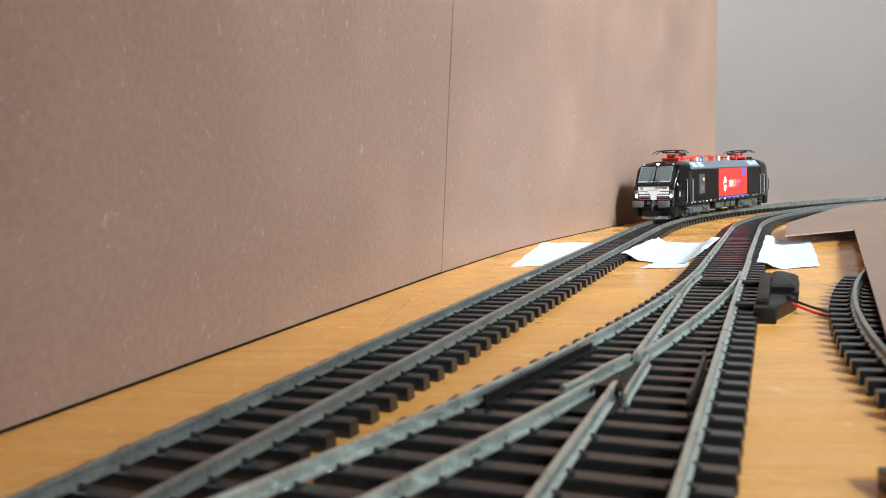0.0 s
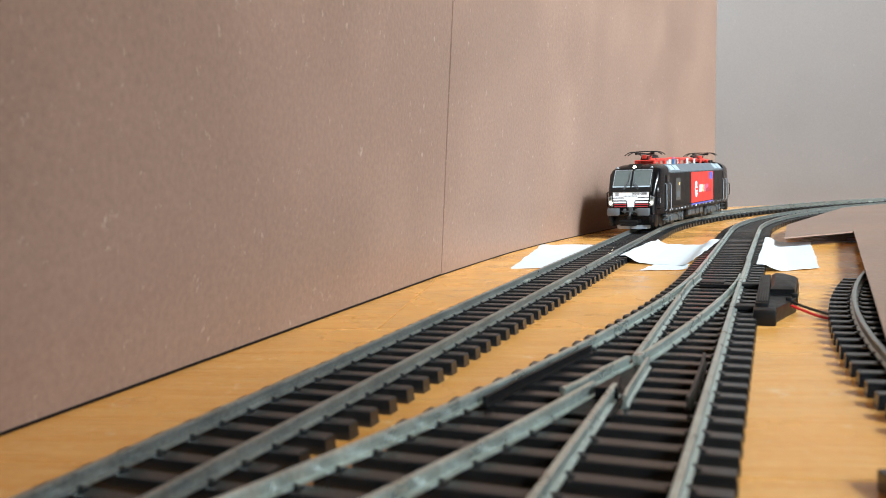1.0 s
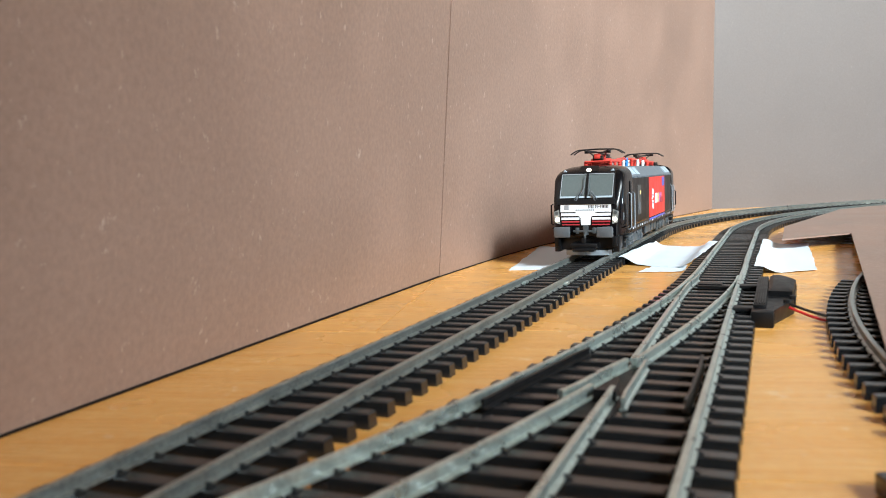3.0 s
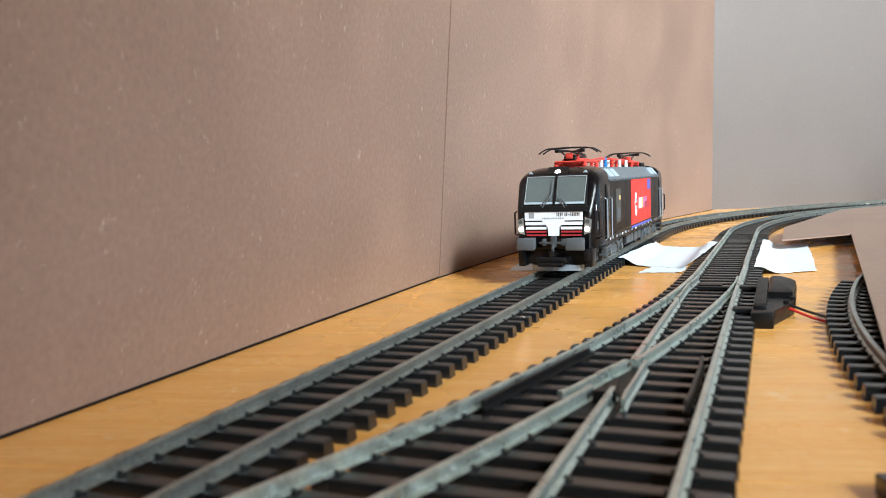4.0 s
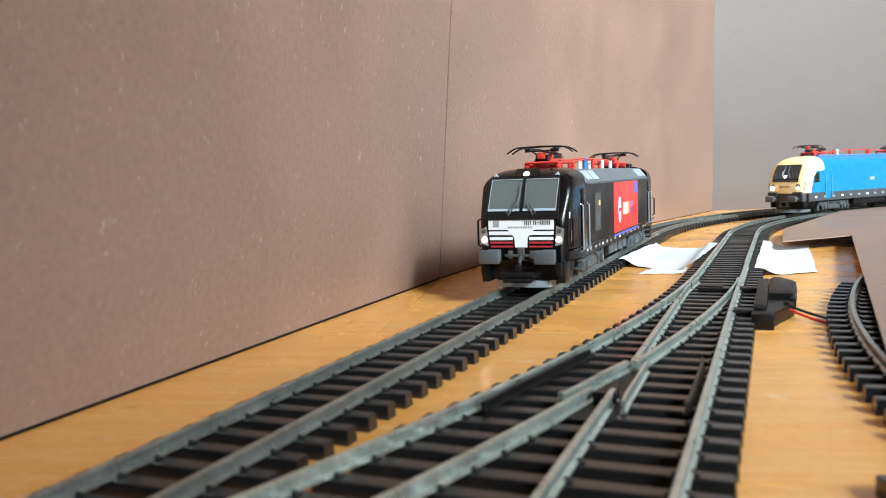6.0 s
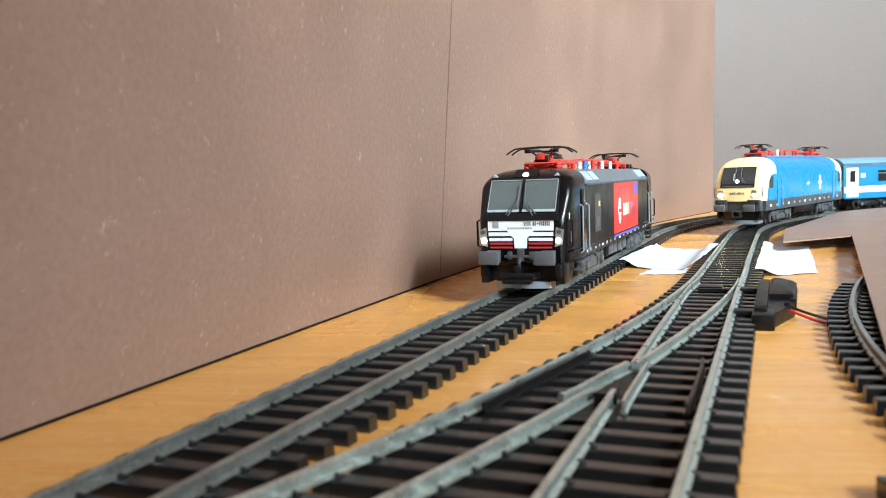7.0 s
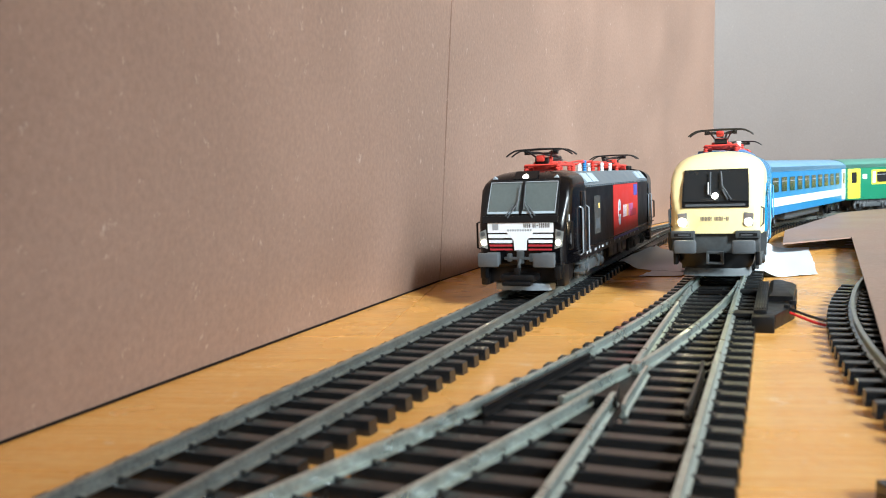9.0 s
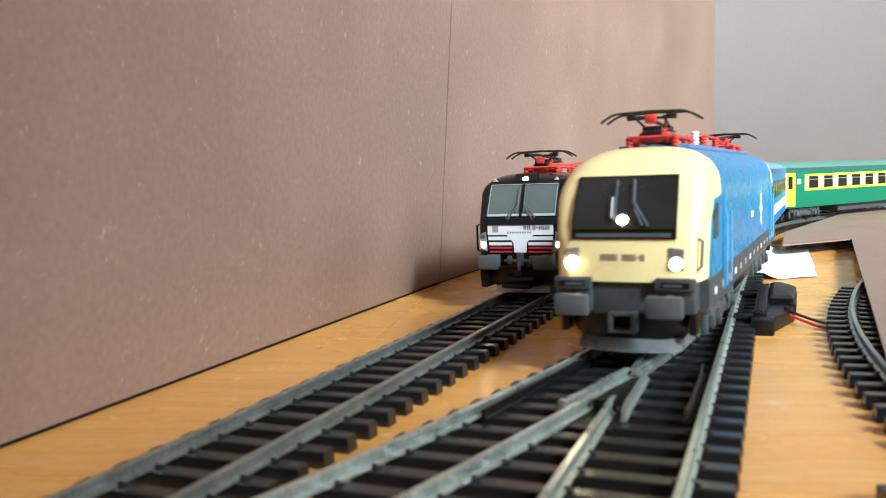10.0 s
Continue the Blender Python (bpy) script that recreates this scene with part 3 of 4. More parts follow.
# ---- vehicles: x forward, y to their left, z up from the rail's top, mm ----
def ring(x, hw, zb, zs, zt, n=8, p=2.4, tuck=0.0):
    """A cross-section: straight sides from zb to zs, then a rounded roof to zt."""
    half = [(hw - tuck, zb), (hw, zb + 3)] + [(hw, zs)]
    for k in range(1, n + 1):
        a = math.pi / 2 * k / n
        half.append((hw * math.cos(a) ** (2 / p) if k < n else 0.0, zs + (zt - zs) * math.sin(a) ** (2 / p)))
    pts = [(x, y, z) for y, z in half] + [(x, -y, z) for y, z in half[-2::-1]]
    return pts


def wheel_set(parent, x, r=5.4, gauge=8.0):
    for s in (-1, 1):
        bm = B()
        disc(bm, (x, s * gauge - 1.2 * s, r), (0, s, 0), r, 2.4, 24)
        disc(bm, (x, s * gauge - 1.2 * s, r), (0, -s, 0), r + 0.9, 0.8, 24)
        wheel = part("wheel", bm, CHASSIS, parent, "dark metal wheel")


def bogie(parent, x, base, y=13.6, mat=None):
    mat = mat or CHASSIS
    for s in (-1, 1):
        bm = B()
        box(bm, x - base / 2 - 8, x + base / 2 + 8, s * y - 1.0, s * y + 1.0, 6.2, 9.6, 0.4)
        box(bm, x - 9, x + 9, s * y - 1.2, s * y + 1.3, 3.4, 7.5, 0.5)
        for k in (-1, 1):
            cx = x + k * base / 2
            box(bm, cx - 3.6, cx + 3.6, s * (y + 0.6) - 1.2, s * (y + 0.6) + 1.2, 3.0, 8.2, 0.7)
            disc(bm, (cx, s * (y + 1.6), 5.4), (0, s, 0), 2.0, 0.9, 14)
            for q in (-5.4, 5.4):
                disc(bm, (cx + q, s * (y + 0.7), 6.6), (0, 0, 1), 1.2, 3.4, 10)
            box(bm, cx + k * 8 - 1.2, cx + k * 8 + 1.2, s * y - 0.8, s * y + 0.8, 2.2, 7.0, 0.3)
        tube(bm, [(x - base / 2, s * (y + 1.3), 4.0), (x - 4, s * (y + 1.5), 8.8), (x + 6, s * (y + 1.5), 8.6)], 0.45, 6)
        part("bogie_frame", bm, mat, parent, "grey moulded bogie side frame")
        for k in (-1, 1):
            cx = x + k * base / 2
            bm = B()
            disc(bm, (cx, s * (y + 2.4), 5.4), (0, s, 0), 1.5, 0.5, 14)
            part("bogie_frame", bm, STEEL_GREY, parent, "pale axle box cover")
            # flat black plates give the shade of holes in the frame
            bm = B()
            box(bm, cx + k * 5 - 2.0, cx + k * 5 + 2.0, s * (y + 0.9) - 0.3, s * (y + 0.9) + 0.3, 6.9, 9.1, 0.15)
            box(bm, cx - k * 6.6 - 1.2, cx - k * 6.6 + 1.2, s * (y + 0.9) - 0.3, s * (y + 0.9) + 0.3, 6.5, 9.2, 0.15)
            part("bogie_frame", bm, MATT_BLACK, parent, "black plate standing in for a shaded bogie recess")
    bm = B()
    box(bm, x - base / 2 - 5, x + base / 2 + 5, -8, 8, 3.5, 10.5, 0.4)
    part("bogie_block", bm, MATT_BLACK, parent)
    for k in (-1, 1):
        wheel_set(parent, x + k * base / 2)


def buffers(parent, x, z=12.2, w=3.9, h=2.5, mat=None):
    for s in (-1, 1):
        bm = B()
        disc(bm, (x - 7, s * 10.05, z), (1, 0, 0), 1.7, 6.2, 14)
        box(bm, x - 7.5, x - 5.5, s * 10.05 - 2.4, s * 10.05 + 2.4, z - 2.2, z + 2.2, 0.3)
        b = part("buffer", bm, STEEL_GREY, parent, "grey buffer with a broad rectangular head")
        bm = B()
        box(bm, x - 1.3, x, s * 10.05 - w, s * 10.05 + w, z - h, z + h, 0.7)
        part("buffer_head", bm, mat or STEEL_GREY, b)


def bars(parent, name, x_of, y0, z0, widths, h, mat, gap=0.35):
    """Writing too fine to keep, as a row of plain bars across the front; x_of gives the surface."""
    y = y0
    for w in widths:
        if w > 0:
            bm = B()
            box(bm, x_of(z0), x_of(z0) + 0.28, y - w, y, z0, z0 + h)
            part(name, bm, mat, parent)
        y -= abs(w) + gap


def pantograph(parent, x, z, way=1, lift=0.0, size=1.0, box_top=8.0):
    """A folded single-arm pantograph on red insulators; way: the end to which its head points."""
    root = new("pantograph")
    root.empty_display_size = 0.005
    root.parent = parent
    root.location = (x * MM, 0, z * MM)
    root.scale = (size, size, size)
    tagged(root, "black folded pantograph on red insulators")
    frame_bm = B()
    for s in (-1, 1):
        tube(frame_bm, [(-14, s * 6.4, 3.0), (14, s * 6.4, 3.0)], 0.55, 6)
    for k in (-14, 0, 14):
        tube(frame_bm, [(k, -6.6, 3.0), (k, 6.6, 3.0)], 0.55, 6)
    box(frame_bm, -6 * way - 4, -6 * way + 5, -4.2, 4.2, 1.2, 4.6, 0.7)
    box(frame_bm, -7 * way - 2.4, -7 * way + 2.4, -2.6, 2.6, 4.4, 6.4, 0.5)
    box(frame_bm, 8 * way - 3, 8 * way + 3, -2.4, 2.4, 1.6, 4.8, 0.5)
    disc(frame_bm, (-11 * way, -6.8, 2.0), (0, 1, 0), 1.5, 3.0, 12)
    disc(frame_bm, (-11 * way, 3.8, 2.0), (0, 1, 0), 1.5, 3.0, 12)
    part("base_frame", frame_bm, RED_PART, root, "red base frame")
    for s in (-1, 1):
        for k in (-13, 13):
            bm = B()
            lathe(bm, k, s * 6.4, 0.0, ribs(3.0, 1.05, 3))
            part("insulator", bm, RED_PART, root, "red ribbed insulator")
    bm = B()
    tube(bm, [(-12 * way, 0, 4.2), (16 * way, 0, 6.0 + lift * 0.4)], 0.9, 8)
    tube(bm, [(-12 * way, 1.6, 3.6), (14 * way, 1.6, 5.0 + lift * 0.4)], 0.35, 6)
    part("lower_arm", bm, PAN_BLACK, root)
    bm = B()
    tube(bm, [(16 * way, 0, 6.0 + lift * 0.4), (-9 * way, -2.5, 7.4 + lift), (-13 * way, -6, 7.6 + lift)], 0.5, 6)
    tube(bm, [(16 * way, 0, 6.0 + lift * 0.4), (-9 * way, 2.5, 7.4 + lift), (-13 * way, 6, 7.6 + lift)], 0.5, 6)
    part("upper_arm", bm, PAN_BLACK, root)
    for k in (-16.5, -9.5):
        bm = B()
        pts = []
        for i in range(17):
            a = -1 + 2 * i / 16
            y = a * 13.5
            drop = 0.25 * abs(y) / 8.5 if abs(y) < 9 else 0.26 + 2.3 * ((abs(y) - 9) / 4.5) ** 1.5
            pts.append((k * way, y, 8.6 + lift - drop))
        tube(bm, pts, 0.36, 6)
        part("contact_strip", bm, PAN_BLACK, root, "black contact strip with drooping horns")
    bm = B()
    for y in (-6, 6):
        tube(bm, [(-17 * way, y, 8.1 + lift), (-9 * way, y, 8.1 + lift)], 0.5, 6)
        disc(bm, (-13 * way, y - 0.8, 7.4 + lift), (0, 1, 0), 1.0, 1.6, 10)
    part("head_frame", bm, PAN_BLACK, root)
    bm = B()
    for y in (-1.8, 1.8):
        tube(bm, [(-15 * way, y * 2.6, 7.6 + lift), (-6 * way, y, 4.6), (6 * way, y * 1.6, 3.6)], 0.34, 6)
    tube(bm, [(-13 * way, -6.0, 6.9 + lift), (-13 * way, 6.0, 6.9 + lift)], 0.4, 6)
    disc(bm, (-12 * way, -2.6, 4.6), (0, 1, 0), 1.5, 5.2, 12)
    part("linkage", bm, PAN_BLACK, root, "black springs and links")
    bm = B()
    box(bm, -13 * way - 1.6, -13 * way + 1.6, -1.8, 1.4, box_top - 2.6 + lift, box_top + lift, 0.5)
    part("drive_box", bm, RED_PART, root, "red drive box")


def front_plate(bm, rows, lift):
    """A plate that follows a front: rows of (z, x, half width), bottom to top."""
    a = [(x + lift, hw, z) for z, x, hw in rows] + [(x + lift, -hw, z) for z, x, hw in rows[::-1]]
    vs = [bm.verts.new(p) for p in a]
    n = len(rows)
    for i in range(n - 1):
        bm.faces.new((vs[i], vs[2 * n - 1 - i], vs[2 * n - 2 - i], vs[i + 1]))
    geo = bmesh.ops.extrude_face_region(bm, geom=bm.faces[:])
    bmesh.ops.translate(bm, vec=(-0.5, 0, 0), verts=[g for g in geo["geom"] if isinstance(g, bmesh.types.BMVert)])
    bmesh.ops.recalc_face_normals(bm, faces=bm.faces[:])
    return bm


def side_plate(parent, name, x0, x1, z0, z1, y, mat, label="", d=0.25, bevel=0.0):
    bm = B()
    box(bm, x0, x1, min(y, y + math.copysign(d, y)), max(y, y + math.copysign(d, y)), z0, z1, bevel)
    return part(name, bm, mat, parent, label)


def black_locomotive():
    loco = thing("locomotive", Matrix.Identity(4), "black model electric locomotive with a white striped nose", "locomotive", "trains")
    # half widths and tops of the nose, from the front backwards
    nose = [(102.0, 14.2, 10, 21, 25.8), (101.2, 15.2, 10, 22, 27.6), (99.6, 15.9, 10, 25.5, 30.2), (96.6, 16.3, 10, 31, 36.0), (94.6, 16.6, 10, 34.5, 39.6),
            (92.4, 16.8, 10, 35.2, 41.2), (89.0, 17.0, 10, 35.8, 42.3), (84, 17.2, 10, 36, 43.0), (76, 17.3, 10, 36, 43.3)]
    for way in (1, -1):
        rings = [ring(way * x, hw, zb, zs, zt, 8, 3.2) for x, hw, zb, zs, zt in nose]
        part("cab", loft(B(), rings), BLACK, loco, "glossy black cab")
    # middle: flat sides, sloping roof edges, flat roof
    prof = [(17.3, 10), (17.3, 36), (16.9, 36.4), (12.6, 41.6), (-12.6, 41.6), (-16.9, 36.4), (-17.3, 36), (-17.3, 10)]
    bm = B()
    loft(bm, [[(x, y, z) for y, z in prof] for x in (76, -76)])
    part("body", bm, GREY_BLACK, loco, "matt black body side")
    for s in (-1, 1):
        bm = B()
        quad_plate(bm, [(75.5, s * 17.15, 36.7), (-75.5, s * 17.15, 36.7), (-75.5, s * 12.7, 41.9), (75.5, s * 12.7, 41.9)], 0.35 * s)
        part("roof_edge", bm, ROOF_GREY, loco, "grey sloping roof edge")
        for x in (66, 54, -54, -66):
            bm = B()
            quad_plate(bm, [(x + 4.8, s * 16.7, 37.7), (x - 4.8, s * 16.7, 37.7), (x - 4.8, s * 13.7, 41.2), (x + 4.8, s * 13.7, 41.2)], 0.6 * s)
            part("roof_vent", bm, VENT_GREY, loco, "pale roof vent")
        for x in range(-72, 76, 4):
            bm = B()
            box(bm, x - 0.8, x + 0.8, s * 17.3 - 0.35, s * 17.3 + 0.35, 36.2, 37.0)
            part("gutter_clip", bm, ROOF_GREY, loco)
        side_plate(loco, "sill_line", -97, 97, 13.2, 13.8, s * 17.3, BLACK, "", 0.2)
        # grip rails, cab doors and plates
        for x, m in ((79, 1), (-79, -1)):
            bm = B()
            box(bm, x - 4.0, x + 4.0, s * 17.2 - 0.3, s * 17.2 + 0.35, 12.2, 35.0, 0.2)
            door = part("door", bm, BLACK, loco, "black cab door")
            side_plate(door, "window", x - 1.6, x + 1.6, 24.5, 32.5, s * 17.55, DARK_GLASS, "", 0.12)
            for q in (-5.0, 5.0):
                bm = B()
                tube(bm, [(x + q, s * 17.2, 29.5), (x + q, s * 18.2, 28.8), (x + q, s * 18.2, 12.6), (x + q, s * 17.2, 11.8)], 0.28, 6)
                part("handrail", bm, SILVER, loco, "pale metal handrail")
            for z in (5.0, 8.0):
                bm = B()
                box(bm, x - 3.6, x + 3.6, s * 15.5 - 1.6, s * 15.5 + 1.6, z, z + 0.7, 0.15)
                part("step", bm, CHASSIS, loco)
        side_plate(loco, "data_panel", 49, 60, 17.5, 32.5, s * 17.3, MARK_GREY, "grey printed panel on the side", 0.15)
        side_plate(loco, "data_mark", 50.5, 53.0, 27.5, 29.5, s * 17.45, YELLOW_PRINT, "", 0.12)
        side_plate(loco, "data_mark", 51, 58.5, 19.5, 23.5, s * 17.45, STEEL_GREY, "", 0.12)
        banner = side_plate(loco, "banner", -42, 21, 13.4, 36.0, s * 17.3, RED, "red banner with a white emblem", 0.18)
        side_plate(banner, "corner_patch", -40, -30, 30, 35.4, s * 17.48, BLUE_PRINT, "", 0.12)
        side_plate(banner, "lower_band", -42, 21, 12.2, 13.4, s * 17.3, BLUE_PRINT, "", 0.2)
        bm = B()
        for k in range(3):
            disc(bm, (8, s * 17.48, 20.2 + 3.3 * k), (0, s, 0), 3.4 if k == 1 else 2.6, 0.14, 18)
        part("emblem", bm, WHITE, banner, "white round emblem")
        side_plate(banner, "emblem_bar", 3.8, 10.6, 22.7, 24.3, s * 17.62, RED, "", 0.1)
        for k in range(11):
            x, c = -0.5 - 2.5 * k, (WHITE if k < 4 else YELLOW_PRINT if k < 6 else LILAC)
            stroke = B()
            prism(stroke, [(x, 20.8), (x - 1.0, 20.8), (x - 1.7, 26.4), (x - 0.7, 26.4)], 1, min(s * 17.48, s * 17.6), max(s * 17.48, s * 17.6))
            part("letter_bar", stroke, c, banner)
        side_plate(banner, "letter_bar", -36, -20.5, 20.2, 23.5, s * 17.48, RED_STRIPE, "", 0.12)
        # small print along the sill
        for k, x in enumerate((74, 69, 60, 52, 46, 38, 29, 20, 9, -2, -12, -20, -33, -44, -58, -66)):
            side_plate(loco, "sill_mark", x - 0.7 - 0.9 * (k % 3), x + 0.7, 11.2, 12.1 + 0.3 * (k % 2), s * 17.3, GREY_INK if k % 4 else WHITE, "", 0.12)
        side_plate(loco, "cab_mark", 95.0, 97.2, 24.6, 27.2, s * 16.05, WHITE, "", 0.3)
        side_plate(loco, "cab_plate", 93.5, 96.5, 17, 20.5, s * 16.6, GREY_INK, "", 0.3)
    # roof equipment
    bm = B()
    box(bm, -72, 72, -10.5, 10.5, 41.6, 42.4, 0.3)
    part("roof_deck", bm, ROOF_GREY, loco, "grey roof deck")
    pantograph(loco, 60, 42.2, -1, 0.8, 0.96, 6.2)
    pantograph(loco, -60, 42.2, 1, 0.4, 0.96, 6.2)
    for x, y, m, h in ((38, 6.5, PORCELAIN, 3.4), (33, 1, RED_PART, 4), (26, 6, BLUE_PART, 4.8), (12, 6.5, RED_PART, 4), (4, 3, PORCELAIN, 3.8), (-6, 7, PORCELAIN, 4.0),
                       (-14, 4, RED_PART, 4), (-28, 6.5, PORCELAIN, 3.8), (20, -6, RED_PART, 4), (0, -6, PORCELAIN, 4), (-22, -5, RED_PART, 4), (44, -5, RED_PART, 4)):
        bm = B()
        lathe(bm, x, y, 42.2, ribs(h, 0.95, 6))
        part("insulator", bm, m, loco, "ribbed roof insulator")
    for y, zz in ((6.5, 46.2), (2.5, 46.6), (-5.5, 46.2)):
        bm = B()
        tube(bm, [(44, y, zz - 1.0), (30, y * 0.9, zz), (14, y, zz + 0.6), (0, y * 0.8, zz - 0.2), (-18, y, zz + 0.3), (-44, y * 0.7, zz - 0.8)], 0.42, 6)
        part("roof_cable", bm, RED_PART, loco, "red roof conductor")
    for x in (-80, -74):
        bm = B()
        box(bm, x - 2.4, x + 2.4, -6, 8, 42.4, 44.8, 0.4)
        part("roof_box", bm, MATT_BLACK, loco)
    for way in (1, -1):
        glass = B()
        rows = [(27.9, 101.0, 12.6), (33.5, 98.3, 12.5), (39.2, 95.0, 12.1)]
        front_plate(glass, rows, 0.30)
        frame_b = B()
        front_plate(frame_b, [(27.0, 101.4, 13.3), (33.5, 98.3, 13.2), (39.9, 94.6, 12.8)], 0.12)
        for bm_ in (glass, frame_b):
            if way < 0:
                bmesh.ops.rotate(bm_, matrix=Matrix.Rotation(math.pi, 3, "Z"), verts=bm_.verts[:])
        screen = part("windscreen", frame_b, MATT_BLACK, loco, "split windscreen with pale surround")
        part("pane", glass, CAB_PANE, screen, "grey-green glass")
        if way > 0:
            for y0, y1, z0, z1 in ((-12.3, 12.3, 27.9, 28.7), (-12.3, 12.3, 38.85, 39.1), (12.25, 12.5, 28, 39), (-12.5, -12.25, 28, 39)):
                bm = B()
                quad_plate(bm, [(101.35 - (z0 - 27.9) * 0.53, y0, z0), (101.35 - (z0 - 27.9) * 0.53, y1, z0), (101.35 - (z1 - 27.9) * 0.53, y1, z1), (101.35 - (z1 - 27.9) * 0.53, y0, z1)], 0.25)
                part("surround", bm, VENT_GREY if z1 < 30 else GREY_INK, screen, "pale window surround")
            bm = B()
            quad_plate(bm, [(101.5, -0.5, 27.9), (101.5, 0.5, 27.9), (95.4, 0.5, 39.3), (95.4, -0.5, 39.3)], 0.3)
            part("centre_post", bm, MATT_BLACK, screen)
            for s in (-1, 1):
                bm = B()
                tube(bm, [(102.4, s * 4.6, 26.6), (101.0, s * 1.6, 31.0), (99.6, s * 1.0, 33.2)], 0.24, 6)
                tube(bm, [(101.9, s * 5.4, 27.2), (100.8, s * 2.6, 31.0)], 0.25, 6)
                tube(bm, [(101.7, s * 1.3, 29.5), (97.4, s * 0.9, 38.0)], 0.22, 6)
                part("wiper", bm, STEEL_GREY, screen, "grey windscreen wiper")
        ledge = B()
        rows = [(24.9, 102.4, 13.6), (27.2, 101.7, 13.8)]
        front_plate(ledge, rows, 0.35)
        if way < 0:
            bmesh.ops.rotate(ledge, matrix=Matrix.Rotation(math.pi, 3, "Z"), verts=ledge.verts[:])
        part("ledge", ledge, MATT_BLACK, loco)

        def front_box(name, y0, y1, z0, z1, mat, label="", d=0.35, parent=loco, lift=0.0):
            bm = B()
            x = 102.0 + lift
            box(bm, min(way * x, way * (x + d)), max(way * x, way * (x + d)), y0, y1, z0, z1)
            return part(name, bm, mat, parent, label)
        panel = front_box("nose_panel", -12.0, 12.0, 15.0, 25.2, BLACK, "black nose panel with white stripes", 0.3)
        front_box("white_band", -12.0, 12.0, 21.4, 25.2, WHITE, "white band", 0.3, panel, 0.2)
        bm = B()
        prism(bm, [(5.4, 22.0), (-5.4, 22.0), (-2.4, 18.6), (-2.2, 15.2), (2.2, 15.2), (2.4, 18.6)], 0, min(way * 102.2, way * 102.62), max(way * 102.2, way * 102.62))
        part("white_tongue", bm, WHITE, panel, "white T-shaped tongue")
        for z, h, mat in ((19.55, 1.3, WHITE), (17.75, 1.1, WHITE), (16.5, 0.7, RED_STRIPE), (15.15, 0.6, RED_STRIPE)):
            for s in (-1, 1):
                a, b = sorted((s * 3.0, s * (12.0 - (21 - z) * 0.12)))
                front_box("stripe", a, b, z, z + h, mat, "", 0.3, panel, 0.2)
        for y in (1.9, 3.3, 5.2, 7.6, 8.9, 10.2):
            for q in (-0.34, 0.34):
                front_box("number_bar", y + q - 0.14, y + q + 0.14, 23.1, 24.6, INK, "", 0.15, panel, 0.48)
        front_box("number_bar", 6.1, 6.7, 23.75, 24.0, INK, "", 0.15, panel, 0.48)
        for k in range(10):
            front_box("letter_bar", 3.6 - k * 0.92, 4.2 - k * 0.92, 21.9, 22.6, GREY_INK, "", 0.15, panel, 0.48)
        front_box("data_plate", -10.2, -8.0, 22.4, 24.6, GREY_INK, "", 0.15, panel, 0.48)
        for s in (-1, 1):
            a, b = sorted((s * 12.2, s * 15.2))
            bm = B()
            prism(bm, [(s * 12.3, 15.6), (s * 14.9, 16.4), (s * 15.3, 21.6), (s * 12.8, 22.6)], 0, min(way * 100.4, way * 102.3), max(way * 100.4, way * 102.3))
            unit = part("headlight", bm, LENS, loco, "clear headlight lens with a glowing lamp")
            bm = B()
            disc(bm, (way * 102.25, s * 13.6, 17.9), (way, 0, 0), 0.95, 0.35, 18)
            part("lamp", bm, (WARM_GLOW if s < 0 else COOL_GLOW) if way > 0 else LENS, unit, "lit warm white lamp")
            bm = B()
            disc(bm, (way * 102.25, s * 13.9, 20.9), (way, 0, 0), 0.8, 0.25, 14)
            part("reflector", bm, CHASSIS, unit)
            bm = B()
            tube(bm, [(way * 98, s * 16.6, 25.0), (way * 98, s * 17.6, 24.6), (way * 98, s * 17.6, 15.6), (way * 98, s * 16.6, 15.2)], 0.4, 6)
            part("handrail", bm, MATT_BLACK, loco)
            bm = B()
            box(bm, way * 98 - 3.5, way * 98 + 3.5, s * 14.0 - 1.4, s * 14.0 + 1.4, 2.5, 11.0, 0.4)
            part("brake_step", bm, MATT_BLACK, loco)
        bm = B()
        quad_plate(bm, [(way * 94.6, -4.4 * way, 39.9), (way * 94.6, 4.4 * way, 39.9), (way * 90.6, 4.4 * way, 42.6), (way * 90.6, -4.4 * way, 42.6)], 0.35)
        top = part("top_light", bm, MATT_BLACK, loco, "recessed top headlight")
        bm = B()
        disc(bm, (way * 93.4, 0, 40.5), (way * 0.75, 0, 0.65), 1.05, 0.75, 18)
        part("lamp", bm, COOL_GLOW if way > 0 else LENS, top, "lit warm white lamp")
        for s in (-1, 1):
            bm = B()
            prism(bm, [(s * 10.6, 40.3), (s * 12.2, 40.3), (s * 11.6, 41.3)], 0, min(way * 93.0, way * 94.6), max(way * 93.0, way * 94.6))
            part("marker_light", bm, VENT_GREY, loco, "small pale marker light")
        # buffer beam, coupler and plough
        bm = B()
        box(bm, min(way * 96, way * 101.4), max(way * 96, way * 101.4), -15.0, 15.0, 9.0, 15.2, 0.6)
        part("buffer_beam", bm, MATT_BLACK, loco)
        if way > 0:
            buffers(loco, 109.0)
        else:
            for s in (-1, 1):
                bm = B()
                box(bm, -109, -107.7, s * 10.05 - 3.9, s * 10.05 + 3.9, 9.7, 14.7, 0.6)
                disc(bm, (-108, s * 10.05, 12.2), (1, 0, 0), 1.7, 7, 12)
                part("buffer", bm, STEEL_GREY, loco, "grey buffer with a broad rectangular head")
        bm = B()
